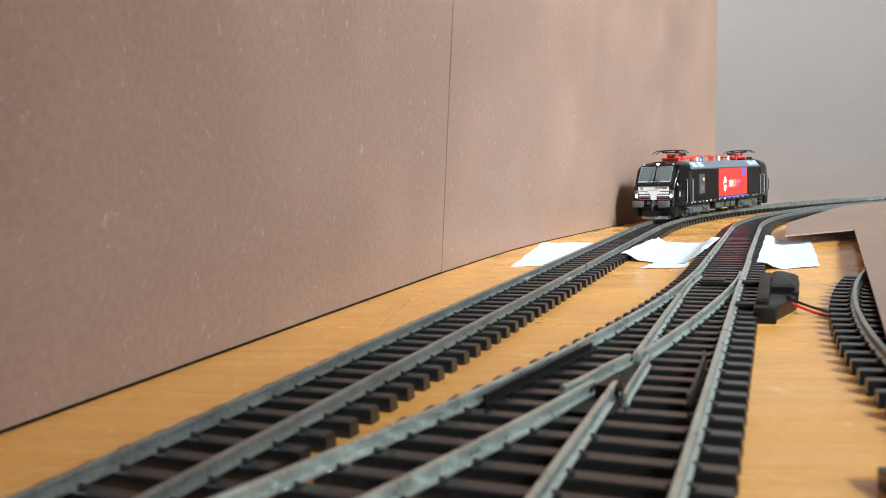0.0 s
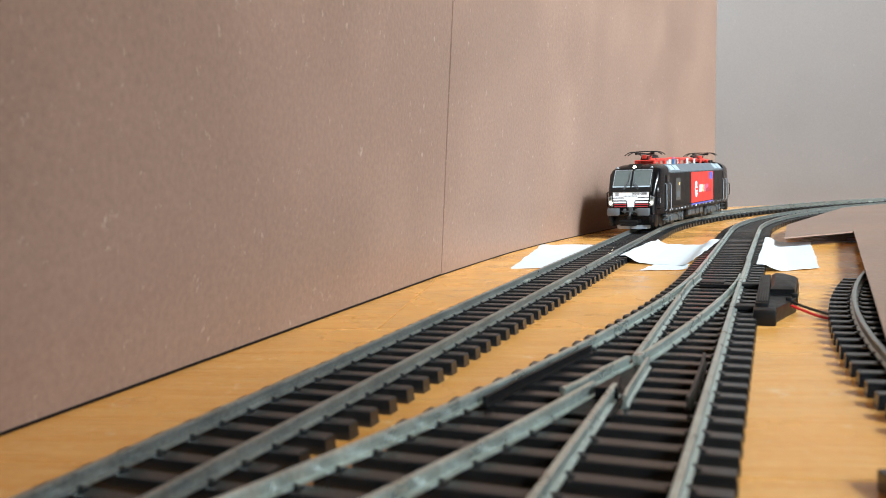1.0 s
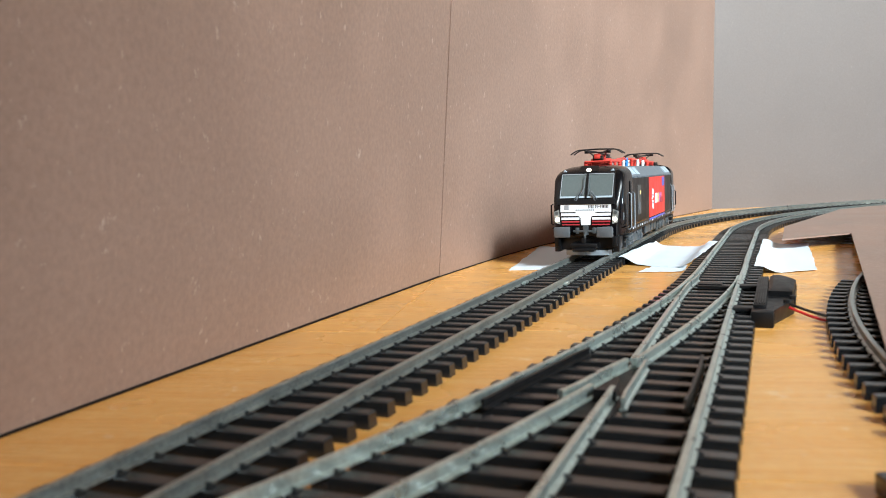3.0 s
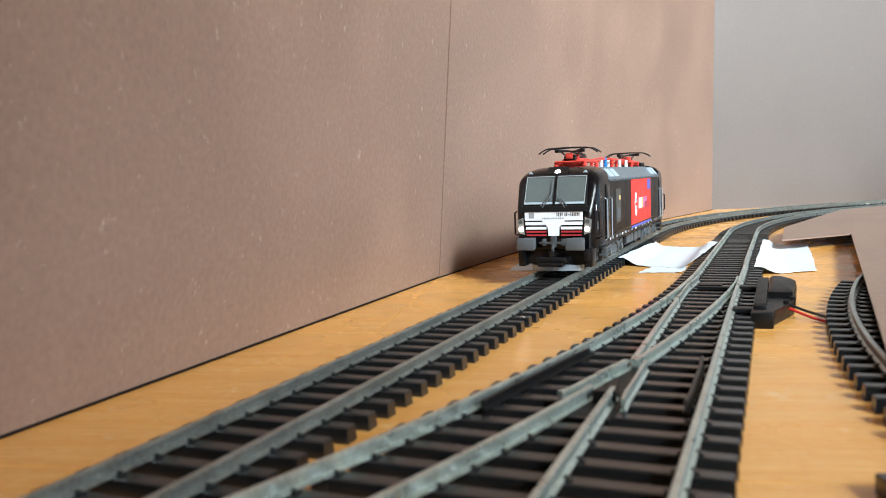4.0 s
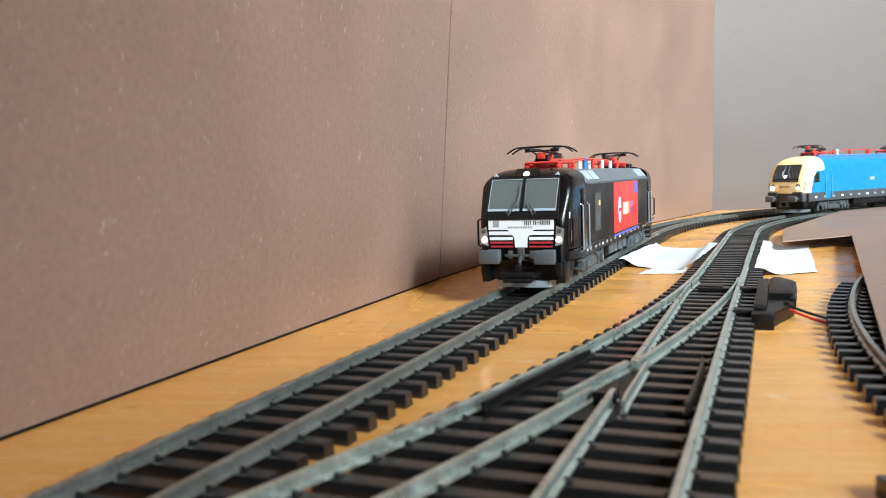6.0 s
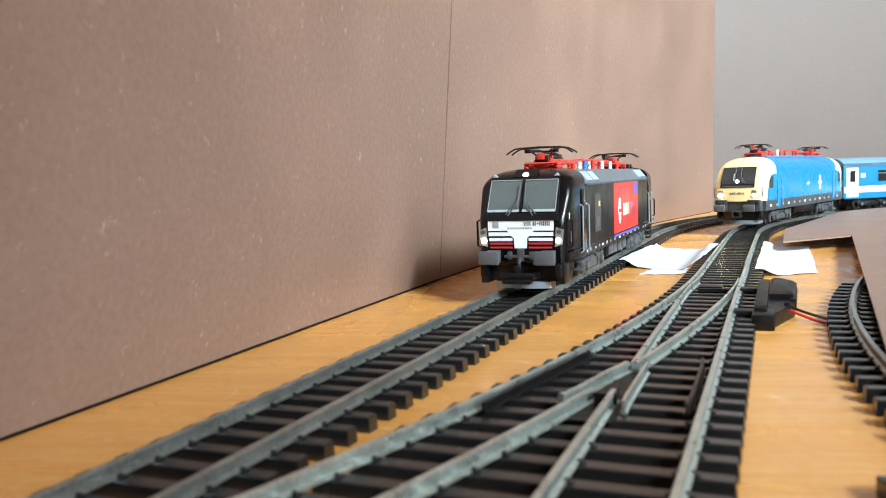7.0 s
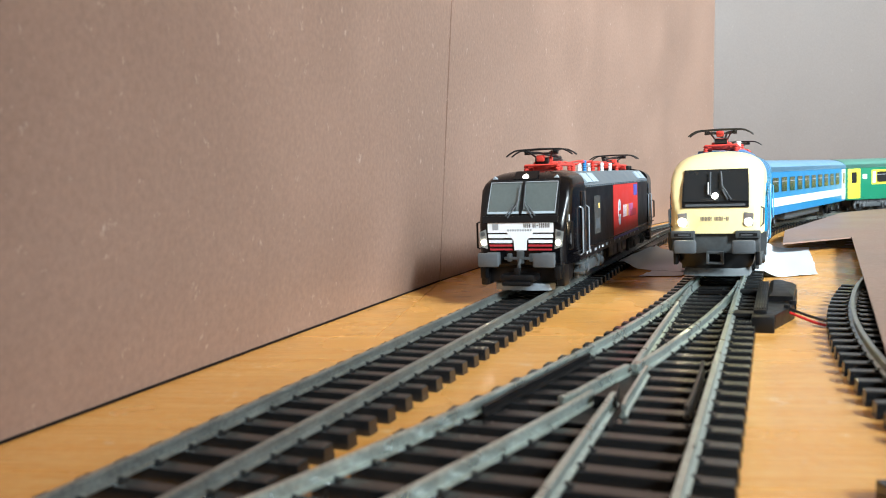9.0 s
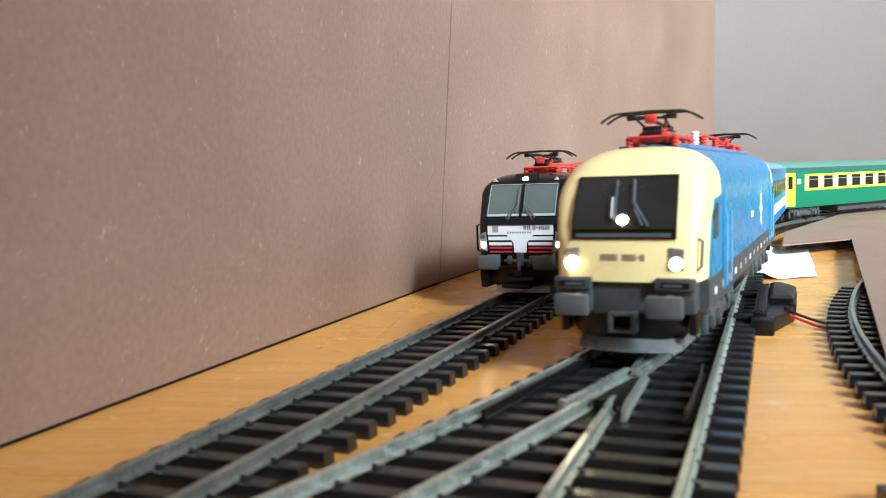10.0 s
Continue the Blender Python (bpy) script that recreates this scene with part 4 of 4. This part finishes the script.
        for q in ((-1.2, 1.2, 10.5, 15.0), (-4.8, -3.2, 11.2, 14.0), (3.2, 4.8, 11.2, 14.0), (-6, 6, 11.8, 12.8)):
            box(bm, min(way * 101, way * 103.4), max(way * 101, way * 103.4), q[0], q[1], q[2], q[3], 0.3)
        tube(bm, [(way * 103, 0, 12), (way * 104.8, 0, 10), (way * 104.2, 0, 7)], 0.6, 6)
        part("draw_hook", bm, CHASSIS, loco)
        bm = B()
        box(bm, min(way * 94, way * 108), max(way * 94, way * 108), -6.2, 6.2, 4.6, 7.0, 0.6)
        box(bm, min(way * 105, way * 109), max(way * 105, way * 109), -5.2, 5.2, 3.2, 4.8, 0.5)
        box(bm, min(way * 106, way * 107.4), max(way * 106, way * 107.4), -1.0, 1.0, 6.5, 9.4, 0.3)
        part("coupler", bm, MATT_BLACK, loco, "black model coupler")
        bm = B()
        prism(bm, [(way * 97, -11.0), (way * 101.0, -9.8), (way * 102.5, -3), (way * 101.6, 0), (way * 102.5, 3), (way * 101.0, 9.8), (way * 97, 11.0)], 2, 0.9, 3.2)
        part("plough", bm, SILVER, loco, "silver track plough")
        bm = B()
        prism(bm, [(way * 84, -14.0), (way * 99, -13.4), (way * 100.6, 0), (way * 99, 13.4), (way * 84, 14.0)], 2, 3.4, 10.4)
        part("apron", bm, MATT_BLACK, loco)
        for s in (-1, 1):
            bm = B()
            box(bm, min(way * 100.8, way * 104.2), max(way * 100.8, way * 104.2), s * 13.6 - 1.1, s * 13.6 + 1.1, 5.2, 9.8, 0.3)
            part("hose_block", bm, MATT_BLACK, loco)
    for x in (54.6, -54.6):
        bogie(loco, x, 27)
    bm = B()
    box(bm, -24, 24, -14.5, 14.5, 4.0, 10.2, 0.8)
    part("transformer_box", bm, MATT_BLACK, loco, "black underfloor box")
    for s in (-1, 1):
        for x in (-16, -4, 8, 17):
            side_plate(loco, "underfloor_cover", x - 4.5, x + 4.5, 4.8, 9.6, s * 14.5, CHASSIS, "", 0.6, 0.2)
    return loco


def blue_locomotive():
    loco = thing("locomotive", Matrix.Identity(4), "blue model electric locomotive with a yellow rounded front", "locomotive", "trains")
    nose = [(104.0, 12.6, 16.5, 23, 27.0), (103.2, 14.4, 16.5, 24.5, 29.0), (101.5, 15.5, 16.5, 28, 32.5), (98.6, 16.2, 16.5, 33, 38.4), (96.2, 16.5, 16.5, 34.4, 41.8),
            (93.0, 16.7, 16.5, 35.0, 44.2), (89, 16.9, 16.5, 35.3, 45.7), (84, 17.1, 16.5, 35.3, 46.5), (76, 17.2, 16.5, 35.3, 46.8)]
    for way in (1, -1):
        rings = [ring(way * x, hw, zb, zs, zt, 10, 2.7) for x, hw, zb, zs, zt in nose]
        part("cab", loft(B(), rings), CREAM, loco, "yellow rounded cab front")
        # blue cheeks behind the front, with the side window
        for s in (-1, 1):
            bm = B()
            a = [(way * 93.5, 16.5), (way * 92.6, 21.5), (way * 90.4, 29), (way * 86.6, 34.0), (way * 75.8, 34.8), (way * 75.8, 16.5)]
            prism(bm, a, 1, min(s * 16.4, s * 17.4), max(s * 16.4, s * 17.4))
            part("cab_cheek", bm, BLUE, loco, "blue cab side")
            bm = B()
            prism(bm, [(way * 90.6, 25.0), (way * 90.0, 30.4), (way * 86.6, 33.0), (way * 83.2, 33.0), (way * 83.2, 25.0)], 1, min(s * 17.3, s * 17.56), max(s * 17.3, s * 17.56))
            part("side_window", bm, DARK_GLASS, loco)
    rings = [ring(x, 17.3, 16.5, 35.3, 46.9, 10, 2.7) for x in (76, -76)]
    part("body", loft(B(), rings), BLUE, loco, "bright blue body")
    rings = [[(x, y, z) for y, z in ((17.0, 9.6), (17.4, 11), (17.4, 16.6), (-17.4, 16.6), (-17.4, 11), (-17.0, 9.6))] for x in (98, -98)]
    part("sill", loft(B(), rings), CHASSIS, loco, "grey lower body band")
    for s in (-1, 1):
        for x in (70, -70):
            bm = B()
            box(bm, x - 3.6, x + 3.6, s * 17.3 - 0.2, s * 17.3 + 0.25, 11, 34.6, 0.15)
            part("door", bm, BLUE, loco, "blue cab door")
            for q in (-4.6, 4.6):
                bm = B()
                tube(bm, [(x + q, s * 17.2, 30.5), (x + q, s * 18.3, 30.0), (x + q, s * 18.3, 12.5), (x + q, s * 17.2, 12.0)], 0.24, 6)
                part("handrail", bm, PALE_BLUE, loco, "pale handrail")
        bm = B()
        for k in range(3):
            disc(bm, (-30, s * 17.3, 22.5 + 3.6 * k), (0, s, 0), 3.0 if k == 1 else 2.2, 0.2, 18)
        box(bm, -34.4, -25.6, min(s * 17.3, s * 17.5), max(s * 17.3, s * 17.5), 25.3, 27.0)
        part("emblem", bm, WHITE, loco, "white round emblem")
        side_plate(loco, "small_plate", -1, 5, 25.0, 27.0, s * 17.3, WHITE, "", 0.2)
        for k in range(14):
            x = 88 - 13 * k
            side_plate(loco, "sill_mark", x - 1.5, x + 1.5, 12.2, 13.8, s * 17.4, GREY_INK if k % 3 else WHITE, "", 0.15)
        for x in range(-60, 70, 20):
            bm = B()
            box(bm, x - 7, x + 7, s * 15.4 - 0.3, s * 15.4 + 0.3, 38.6, 41.2, 0.2)
            part("roof_vent", bm, PALE_BLUE, loco)
    bm = B()
    box(bm, -70, 70, -9, 9, 46.1, 47.4, 0.4)
    part("roof_deck", bm, ROOF_BLUE, loco, "grey-blue roof deck")
    pantograph(loco, 60, 46.6, -1, 1.4, 0.9, 8.0)
    pantograph(loco, -60, 46.8, 1, 0.4, 0.9, 7.0)
    for x, y, m in ((36, 5, PORCELAIN), (28, -3, RED_PART), (14, 4, RED_PART), (0, -4, RED_PART), (-14, 4, RED_PART), (-30, -3, RED_PART)):
        bm = B()
        lathe(bm, x, y, 47.2, ribs(4.6, 1.15, 5))
        part("insulator", bm, m, loco, "ribbed roof insulator")
    bm = B()
    tube(bm, [(44, 4, 50), (14, 4, 51.4), (-14, 4, 51.4), (-44, 3, 50)], 0.45, 6)
    part("roof_cable", bm, RED_PART, loco, "red roof conductor")
    for way in (1, -1):
        def turned(bm):
            if way < 0:
                bmesh.ops.rotate(bm, matrix=Matrix.Rotation(math.pi, 3, "Z"), verts=bm.verts[:])
            return bm
        frame_b = turned(front_plate(B(), [(26.0, 103.9, 11.6), (30, 103.0, 11.6), (34.5, 100.7, 11.5), (39.9, 97.2, 11.2)], 0.42))
        screen = part("windscreen", frame_b, MATT_BLACK, loco, "dark windscreen in a black surround")
        part("pane", turned(front_plate(B(), [(28.2, 103.6, 11.1), (30, 103.05, 11.1), (34.5, 100.7, 11.0), (39.5, 97.4, 10.7)], 0.58)), DARK_PANE, screen, "dark reflecting glass")
        bm = turned(front_plate(B(), [(26.5, 103.8, 10.4), (27.3, 103.7, 10.4)], 0.75))
        part("vent_slot", bm, STEEL_GREY, screen, "grey slot under the glass")
        if way > 0:
            for pts, r, m in (([(104.4, -1.6, 30.4), (102.6, -1.7, 34.6), (99.6, -1.8, 38.9)], 0.26, STEEL_GREY), ([(104.4, -2.3, 30.8), (102.4, -2.4, 35.2)], 0.22, PALE_GREY),
                               ([(104.5, 5.6, 28.8), (103.0, 2.4, 34.0), (99.4, 1.9, 39.0)], 0.32, STEEL_GREY), ([(104.5, 4.4, 29.0), (103.4, 2.6, 32.6)], 0.3, STEEL_GREY),
                               ([(104.5, 0.2, 28.6), (104.0, 0.1, 29.0)], 0.3, STEEL_GREY)):
                bm = B()
                tube(bm, pts, r, 6)
                part("wiper", bm, m, screen, "grey windscreen wiper")
        bm = B()
        disc(bm, (way * 103.4, 0, 30.2), (way, 0, 0.15), 1.1, 0.75, 18)
        part("lamp", bm, COOL_GLOW if way > 0 else LENS, screen, "lit top lamp behind the glass")

        def front_box(name, y0, y1, z0, z1, x, d, mat, label="", parent=loco, bevel=0.0):
            bm = B()
            box(bm, min(way * x, way * (x + d)), max(way * x, way * (x + d)), y0, y1, z0, z1, bevel)
            return part(name, bm, mat, parent, label)
        for y in (-4.6, -3.6, -2.6, -1.6, 0.3, 1.3, 2.3, 4.3):
            for q in (-0.27, 0.27):
                front_box("number_bar", y + q - 0.12, y + q + 0.12, 21.2, 22.7, 104.0, 0.14, BROWN_INK)
        front_box("number_bar", 3.05, 3.6, 21.85, 22.1, 104.0, 0.14, BROWN_INK)
        for s in (-1, 1):
            bm = B()
            prism(bm, [(s * 9.8, 19.4), (s * 13.0, 19.2), (s * 13.2, 23.8), (s * 9.9, 24.2)], 0, min(way * 101.6, way * 104.15), max(way * 101.6, way * 104.15))
            unit = part("headlight", bm, LENS, loco, "headlight with a glowing lamp")
            bm = B()
            disc(bm, (way * 104.1, s * 11.5, 20.7), (way, 0, 0), 1.5, 0.4, 18)
            part("lamp", bm, (WARM_GLOW if s < 0 else DIM_GLOW) if way > 0 else LENS, unit, "lit warm lamp" if s < 0 else "faintly lit lamp")
            front_box("lens_top", min(s * 10.4, s * 12.9), max(s * 10.4, s * 12.9), 22.7, 23.6, 104.1, 0.2, BROWN_INK, "", unit)
            front_box("bumper_wing", min(s * 7.2, s * 15.4), max(s * 7.2, s * 15.4), 9.6, 17.4, 96.0, 7.6, CHASSIS, "grey bumper block", loco, 0.6)
            front_box("bumper_lip", min(s * 7.0, s * 15.6), max(s * 7.0, s * 15.6), 14.8, 17.6, 103.2, 1.8, CHASSIS, "", loco, 0.4)
            front_box("bumper_slot", min(s * 8.4, s * 14.4), max(s * 8.4, s * 14.4), 15.5, 16.7, 104.95, 0.15, MATT_BLACK)
            front_box("letter_bar", min(s * 8.9, s * 12.9), max(s * 8.9, s * 12.9), 15.8, 16.3, 105.05, 0.12, STEEL_GREY)
            bm = B()
            box(bm, min(way * 109.3, way * 110.8), max(way * 109.3, way * 110.8), s * 10.05 - 4.0, s * 10.05 + 4.0, 9.6, 14.6, 0.8)
            disc(bm, (way * 103, s * 10.05, 12.2), (way, 0, 0), 1.8, 7, 14)
            part("buffer", bm, STEEL_GREY, loco, "grey buffer with a rectangular head")
            bm = B()
            box(bm, way * 99 - 2.4, way * 99 + 2.4, s * 14.4 - 0.8, s * 14.4 + 0.8, 4.6, 10, 0.4)
            part("step", bm, MATT_BLACK, loco)
            bm = B()
            tube(bm, [(way * 101, s * 15.4, 26), (way * 101.4, s * 16.6, 25.4), (way * 102, s * 16.4, 20), (way * 101.4, s * 15.2, 18.5)], 0.35, 6)
            part("handrail", bm, STEEL_GREY, loco)
        front_box("buffer_beam", -7.6, 7.6, 9.0, 16.8, 96.0, 6.8, CHASSIS, "grey buffer beam", loco, 0.6)
        bm = B()
        plan = [(82, -14.5), (99, -13.6), (102.2, -9), (103.2, 0), (102.2, 9), (99, 13.6), (82, 14.5)]
        loft(bm, [[(way * (x - k), y * w, z) for x, y in plan] for z, k, w in ((3.0, 1.6, 0.84), (5.4, 0.4, 0.94), (9.4, 0.0, 1.0))])
        part("apron", bm, MATT_BLACK, loco, "dark lower apron")
        bm = B()
        rings = []
        for z, k in ((0.8, 2.4), (3.6, 0.0)):
            rings.append([(way * (x + k), y * (1 + 0.02 * k), z) for x, y in ((86, -11.6), (98, -11.2), (100.6, -7.6), (101.8, 0), (100.6, 7.6), (98, 11.2), (86, 11.6))])
        loft(bm, rings)
        part("plough", bm, PLOUGH_GREY, loco, "dark grey track plough")
        bm = B()
        for y0, y1, z0, z1 in ((-3.0, -2.0, 6.0, 9.6), (2.0, 3.0, 6.0, 9.6), (-3.0, 3.0, 5.4, 6.2), (-3.0, 3.0, 9.2, 10.0)):
            box(bm, min(way * 101, way * 106.5), max(way * 101, way * 106.5), y0, y1, z0, z1, 0.2)
        part("coupler_pocket", bm, CHASSIS, loco, "grey square coupler pocket")
    for x in (57, -57):
        bogie(loco, x, 29)
    bm = B()
    box(bm, -26, 26, -14.5, 14.5, 4.0, 10.2, 0.8)
    part("transformer_box", bm, MATT_BLACK, loco, "black underfloor box")
    # the body rides a little high on its bogies
    for ob in loco.children:
        if not ob.name.startswith(("wheel", "bogie")):
            ob.location.z += 1.3 * MM
    return loco


def coach(length, paint, roof, band, label, door, window_frame, windows, lower):
    c = thing("coach", Matrix.Identity(4), label, "railway coach", "trains")
    h = length / 2
    hw, z0, zs, zt = 16.4, 11.0, 38.5, 46.2
    body = part("body", loft(B(), [ring(x, hw, z0, 37.5, 41.0, 6, 2.2) for x in (h - 2, -h + 2)]), paint, c)
    rings = [ring(x, hw - 0.2 + 0.4, zs - 0.2, zs, zt, 8, 2.1) for x in (h - 2.2, -h + 2.2)]
    rings = [[(p[0], p[1], max(p[2], 38.0)) for p in r] for r in rings]
    part("roof", loft(B(), rings), roof, c, "plain rounded coach roof")
    for way in (1, -1):
        bm = B()
        box(bm, min(way * (h - 2), way * h), max(way * (h - 2), way * h), -7, 7, 12, 38, 0.5)
        part("gangway", bm, MATT_BLACK, c, "black gangway bellows")
        for s in (-1, 1):
            bm = B()
            disc(bm, (way * (h - 3), s * 10.05, 12.2), (way, 0, 0), 2.6, 3.4, 14)
            part("buffer", bm, STEEL_GREY, c)
    for s in (-1, 1):
        side_plate(c, "band", -h + 3, h - 3, band[0], band[1], s * hw, band[2], "pale stripe along the side", 0.16)
        for x in (h - 12, -h + 12):
            d = side_plate(c, "door", x - 7, x + 7, 11.5, 37.4, s * hw, door, "pale coach door", 0.4, 0.2)
            side_plate(d, "window", x - 3.0, x + 3.0, 25, 34.5, s * (hw + 0.4), DARK_GLASS, "", 0.12)
        n, a, b = windows
        step = (b - a) / n
        if window_frame:
            side_plate(c, "window_band", a - 1.5, b + 1.5, 23.2, 36.0, s * hw, window_frame, "yellow band round the windows", 0.18)
            side_plate(c, "window_band_fill", a - 0.2, b + 0.2, 24.6, 34.6, s * (hw + 0.18), PALE_GREY, "", 0.1)
        for k in range(n):
            x = a + step * (k + 0.5)
            w = step * 0.31
            if window_frame:
                side_plate(c, "window_frame", x - w - 1.2, x + w + 1.2, 24.2, 35.2, s * (hw + 0.2), window_frame, "", 0.16)
            win = side_plate(c, "window", x - w, x + w, 25.0, 34.4, s * (hw + 0.3), DARK_GLASS, "dark coach window", 0.12)
            side_plate(win, "window_bar", x - w, x + w, 31.6, 32.0, s * (hw + 0.42), GREY_INK, "", 0.1)
        side_plate(c, "skirt", -h + 4, h - 4, 10.2, 11.6, s * (hw - 0.6), lower, "", 0.5)
        side_plate(c, "number_mark", h - 27, h - 22, 28.5, 32.5, s * hw, PALE_GREY, "", 0.2)
    for x in (h - 38, -h + 38):
        bogie(c, x, 26, 12.4, MATT_BLACK if paint != GREEN else CHASSIS)
    bm = B()
    box(bm, -h * 0.4, h * 0.35, -12, 12, 4.5, 10.6, 0.8)
    part("underfloor_box", bm, CHASSIS, c, "grey underfloor equipment box")
    bm = B()
    box(bm, -h + 4, h - 4, -14, 14, 9.6, 11.2)
    part("underframe", bm, MATT_BLACK, c)
    return c


LILAC = material("lilac_print", (0.38, 0.16, 0.36), rough=0.4, vary=0.05)
PLOUGH_GREY = material("dark_grey_satin_plastic", (0.11, 0.125, 0.135), rough=0.3, vary=0.15, scale=250)
MARK_GREY = material("dim_grey_print", (0.06, 0.058, 0.056), rough=0.4, vary=0.3, scale=400)
PALE_BLUE = material("pale_blue_paint", (0.10, 0.36, 0.62), rough=0.35, vary=0.05)
ROOF_BLUE = material("grey_blue_roof_paint", (0.10, 0.19, 0.36), rough=0.4, vary=0.06)
CAB_PANE = material("grey_green_glass", (0.085, 0.105, 0.105), rough=0.10, vary=0.08, scale=90, spec=0.6)
DARK_PANE = material("dark_cab_glass", (0.016, 0.018, 0.020), rough=0.06, vary=0.04, scale=80, spec=0.6)

room()
floor()
screens()
tracks()
papers()
BLACK_LOCO = black_locomotive()
BLUE_LOCO = blue_locomotive()
COACH_LEN = 278.0
BLUE_COACH = coach(COACH_LEN, COACH_BLUE, PALE_ROOF, (15.5, 21.0, WHITE), "blue model passenger coach with a white stripe and doors", PALE_GREY, None, (10, -112, 101), COACH_BLUE)
GREEN_COACH = coach(COACH_LEN, GREEN, GREEN_ROOF, (11.6, 12.4, GREEN), "green model passenger coach with yellow window frames and doors", YELLOW, YELLOW, (10, -112, 105), GREEN)


# ---- movement ----
def way_point(s, outer):
    """A point of the route in plan axes, s mm past the curve's end towards the eye."""
    v, r, us = (V_OUT, R_OUT, U_OUT) if outer else (V_IN, R_IN, U_IN)
    end = radians(170)
    if s < -r * end:
        far = -s - r * end
        return us + r * math.sin(end) + far * math.cos(end), v + r - r * math.cos(end) + far * math.sin(end)
    if s < 0:
        return us + r * math.sin(-s / r), v + r - r * math.cos(-s / r)
    if outer or s < us - U_TURN:
        return us - s, v
    s -= us - U_TURN
    a = min(s / R_TURN, A_TURN)
    s -= a * R_TURN
    return U_TURN - R_TURN * math.sin(a) - s * math.cos(a), v - R_TURN * (1 - math.cos(a)) - s * math.sin(a)


def on_track(s, outer, pivot):
    """The pose of a vehicle whose two bogies stand on the route, pivot mm before and behind s."""
    a, b = W(*way_point(s + pivot, outer)), W(*way_point(s - pivot, outer))
    return Matrix.Translation(((a[0] + b[0]) / 2 * MM, (a[1] + b[1]) / 2 * MM, RAIL_TOP * MM)) @ Matrix.Rotation(math.atan2(a[1] - b[1], a[0] - b[0]), 4, "Z")


def motions():
    black = [(0, -162), (0.5, -125.5), (1, -87), (1.5, -47), (2, -8), (2.5, 31), (3, 68), (3.5, 100), (4, 126), (4.5, 145), (5, 158.5), (5.5, 167), (6, 171),
             (6.5, 172), (7, 172), (8.5, 172), (10, 172)]
    walk(BLACK_LOCO, [(t, on_track(s, True, 54.6)) for t, s in black])
    train = [(t / 2, -349 + 135.5 * (t / 2 - 5.5)) for t in range(0, 15)] + [(7.5, -78), (8, -9), (8.5, 61), (9, 132), (9.5, 198), (10, 264)]
    walk(BLUE_LOCO, [(t, on_track(s, False, 57)) for t, s in train])
    gap = 110.8 + COACH_LEN / 2 + 1.5
    walk(BLUE_COACH, [(t, on_track(s - gap, False, COACH_LEN / 2 - 38)) for t, s in train])
    walk(GREEN_COACH, [(t, on_track(s - gap - COACH_LEN - 3, False, COACH_LEN / 2 - 38)) for t, s in train])


motions()
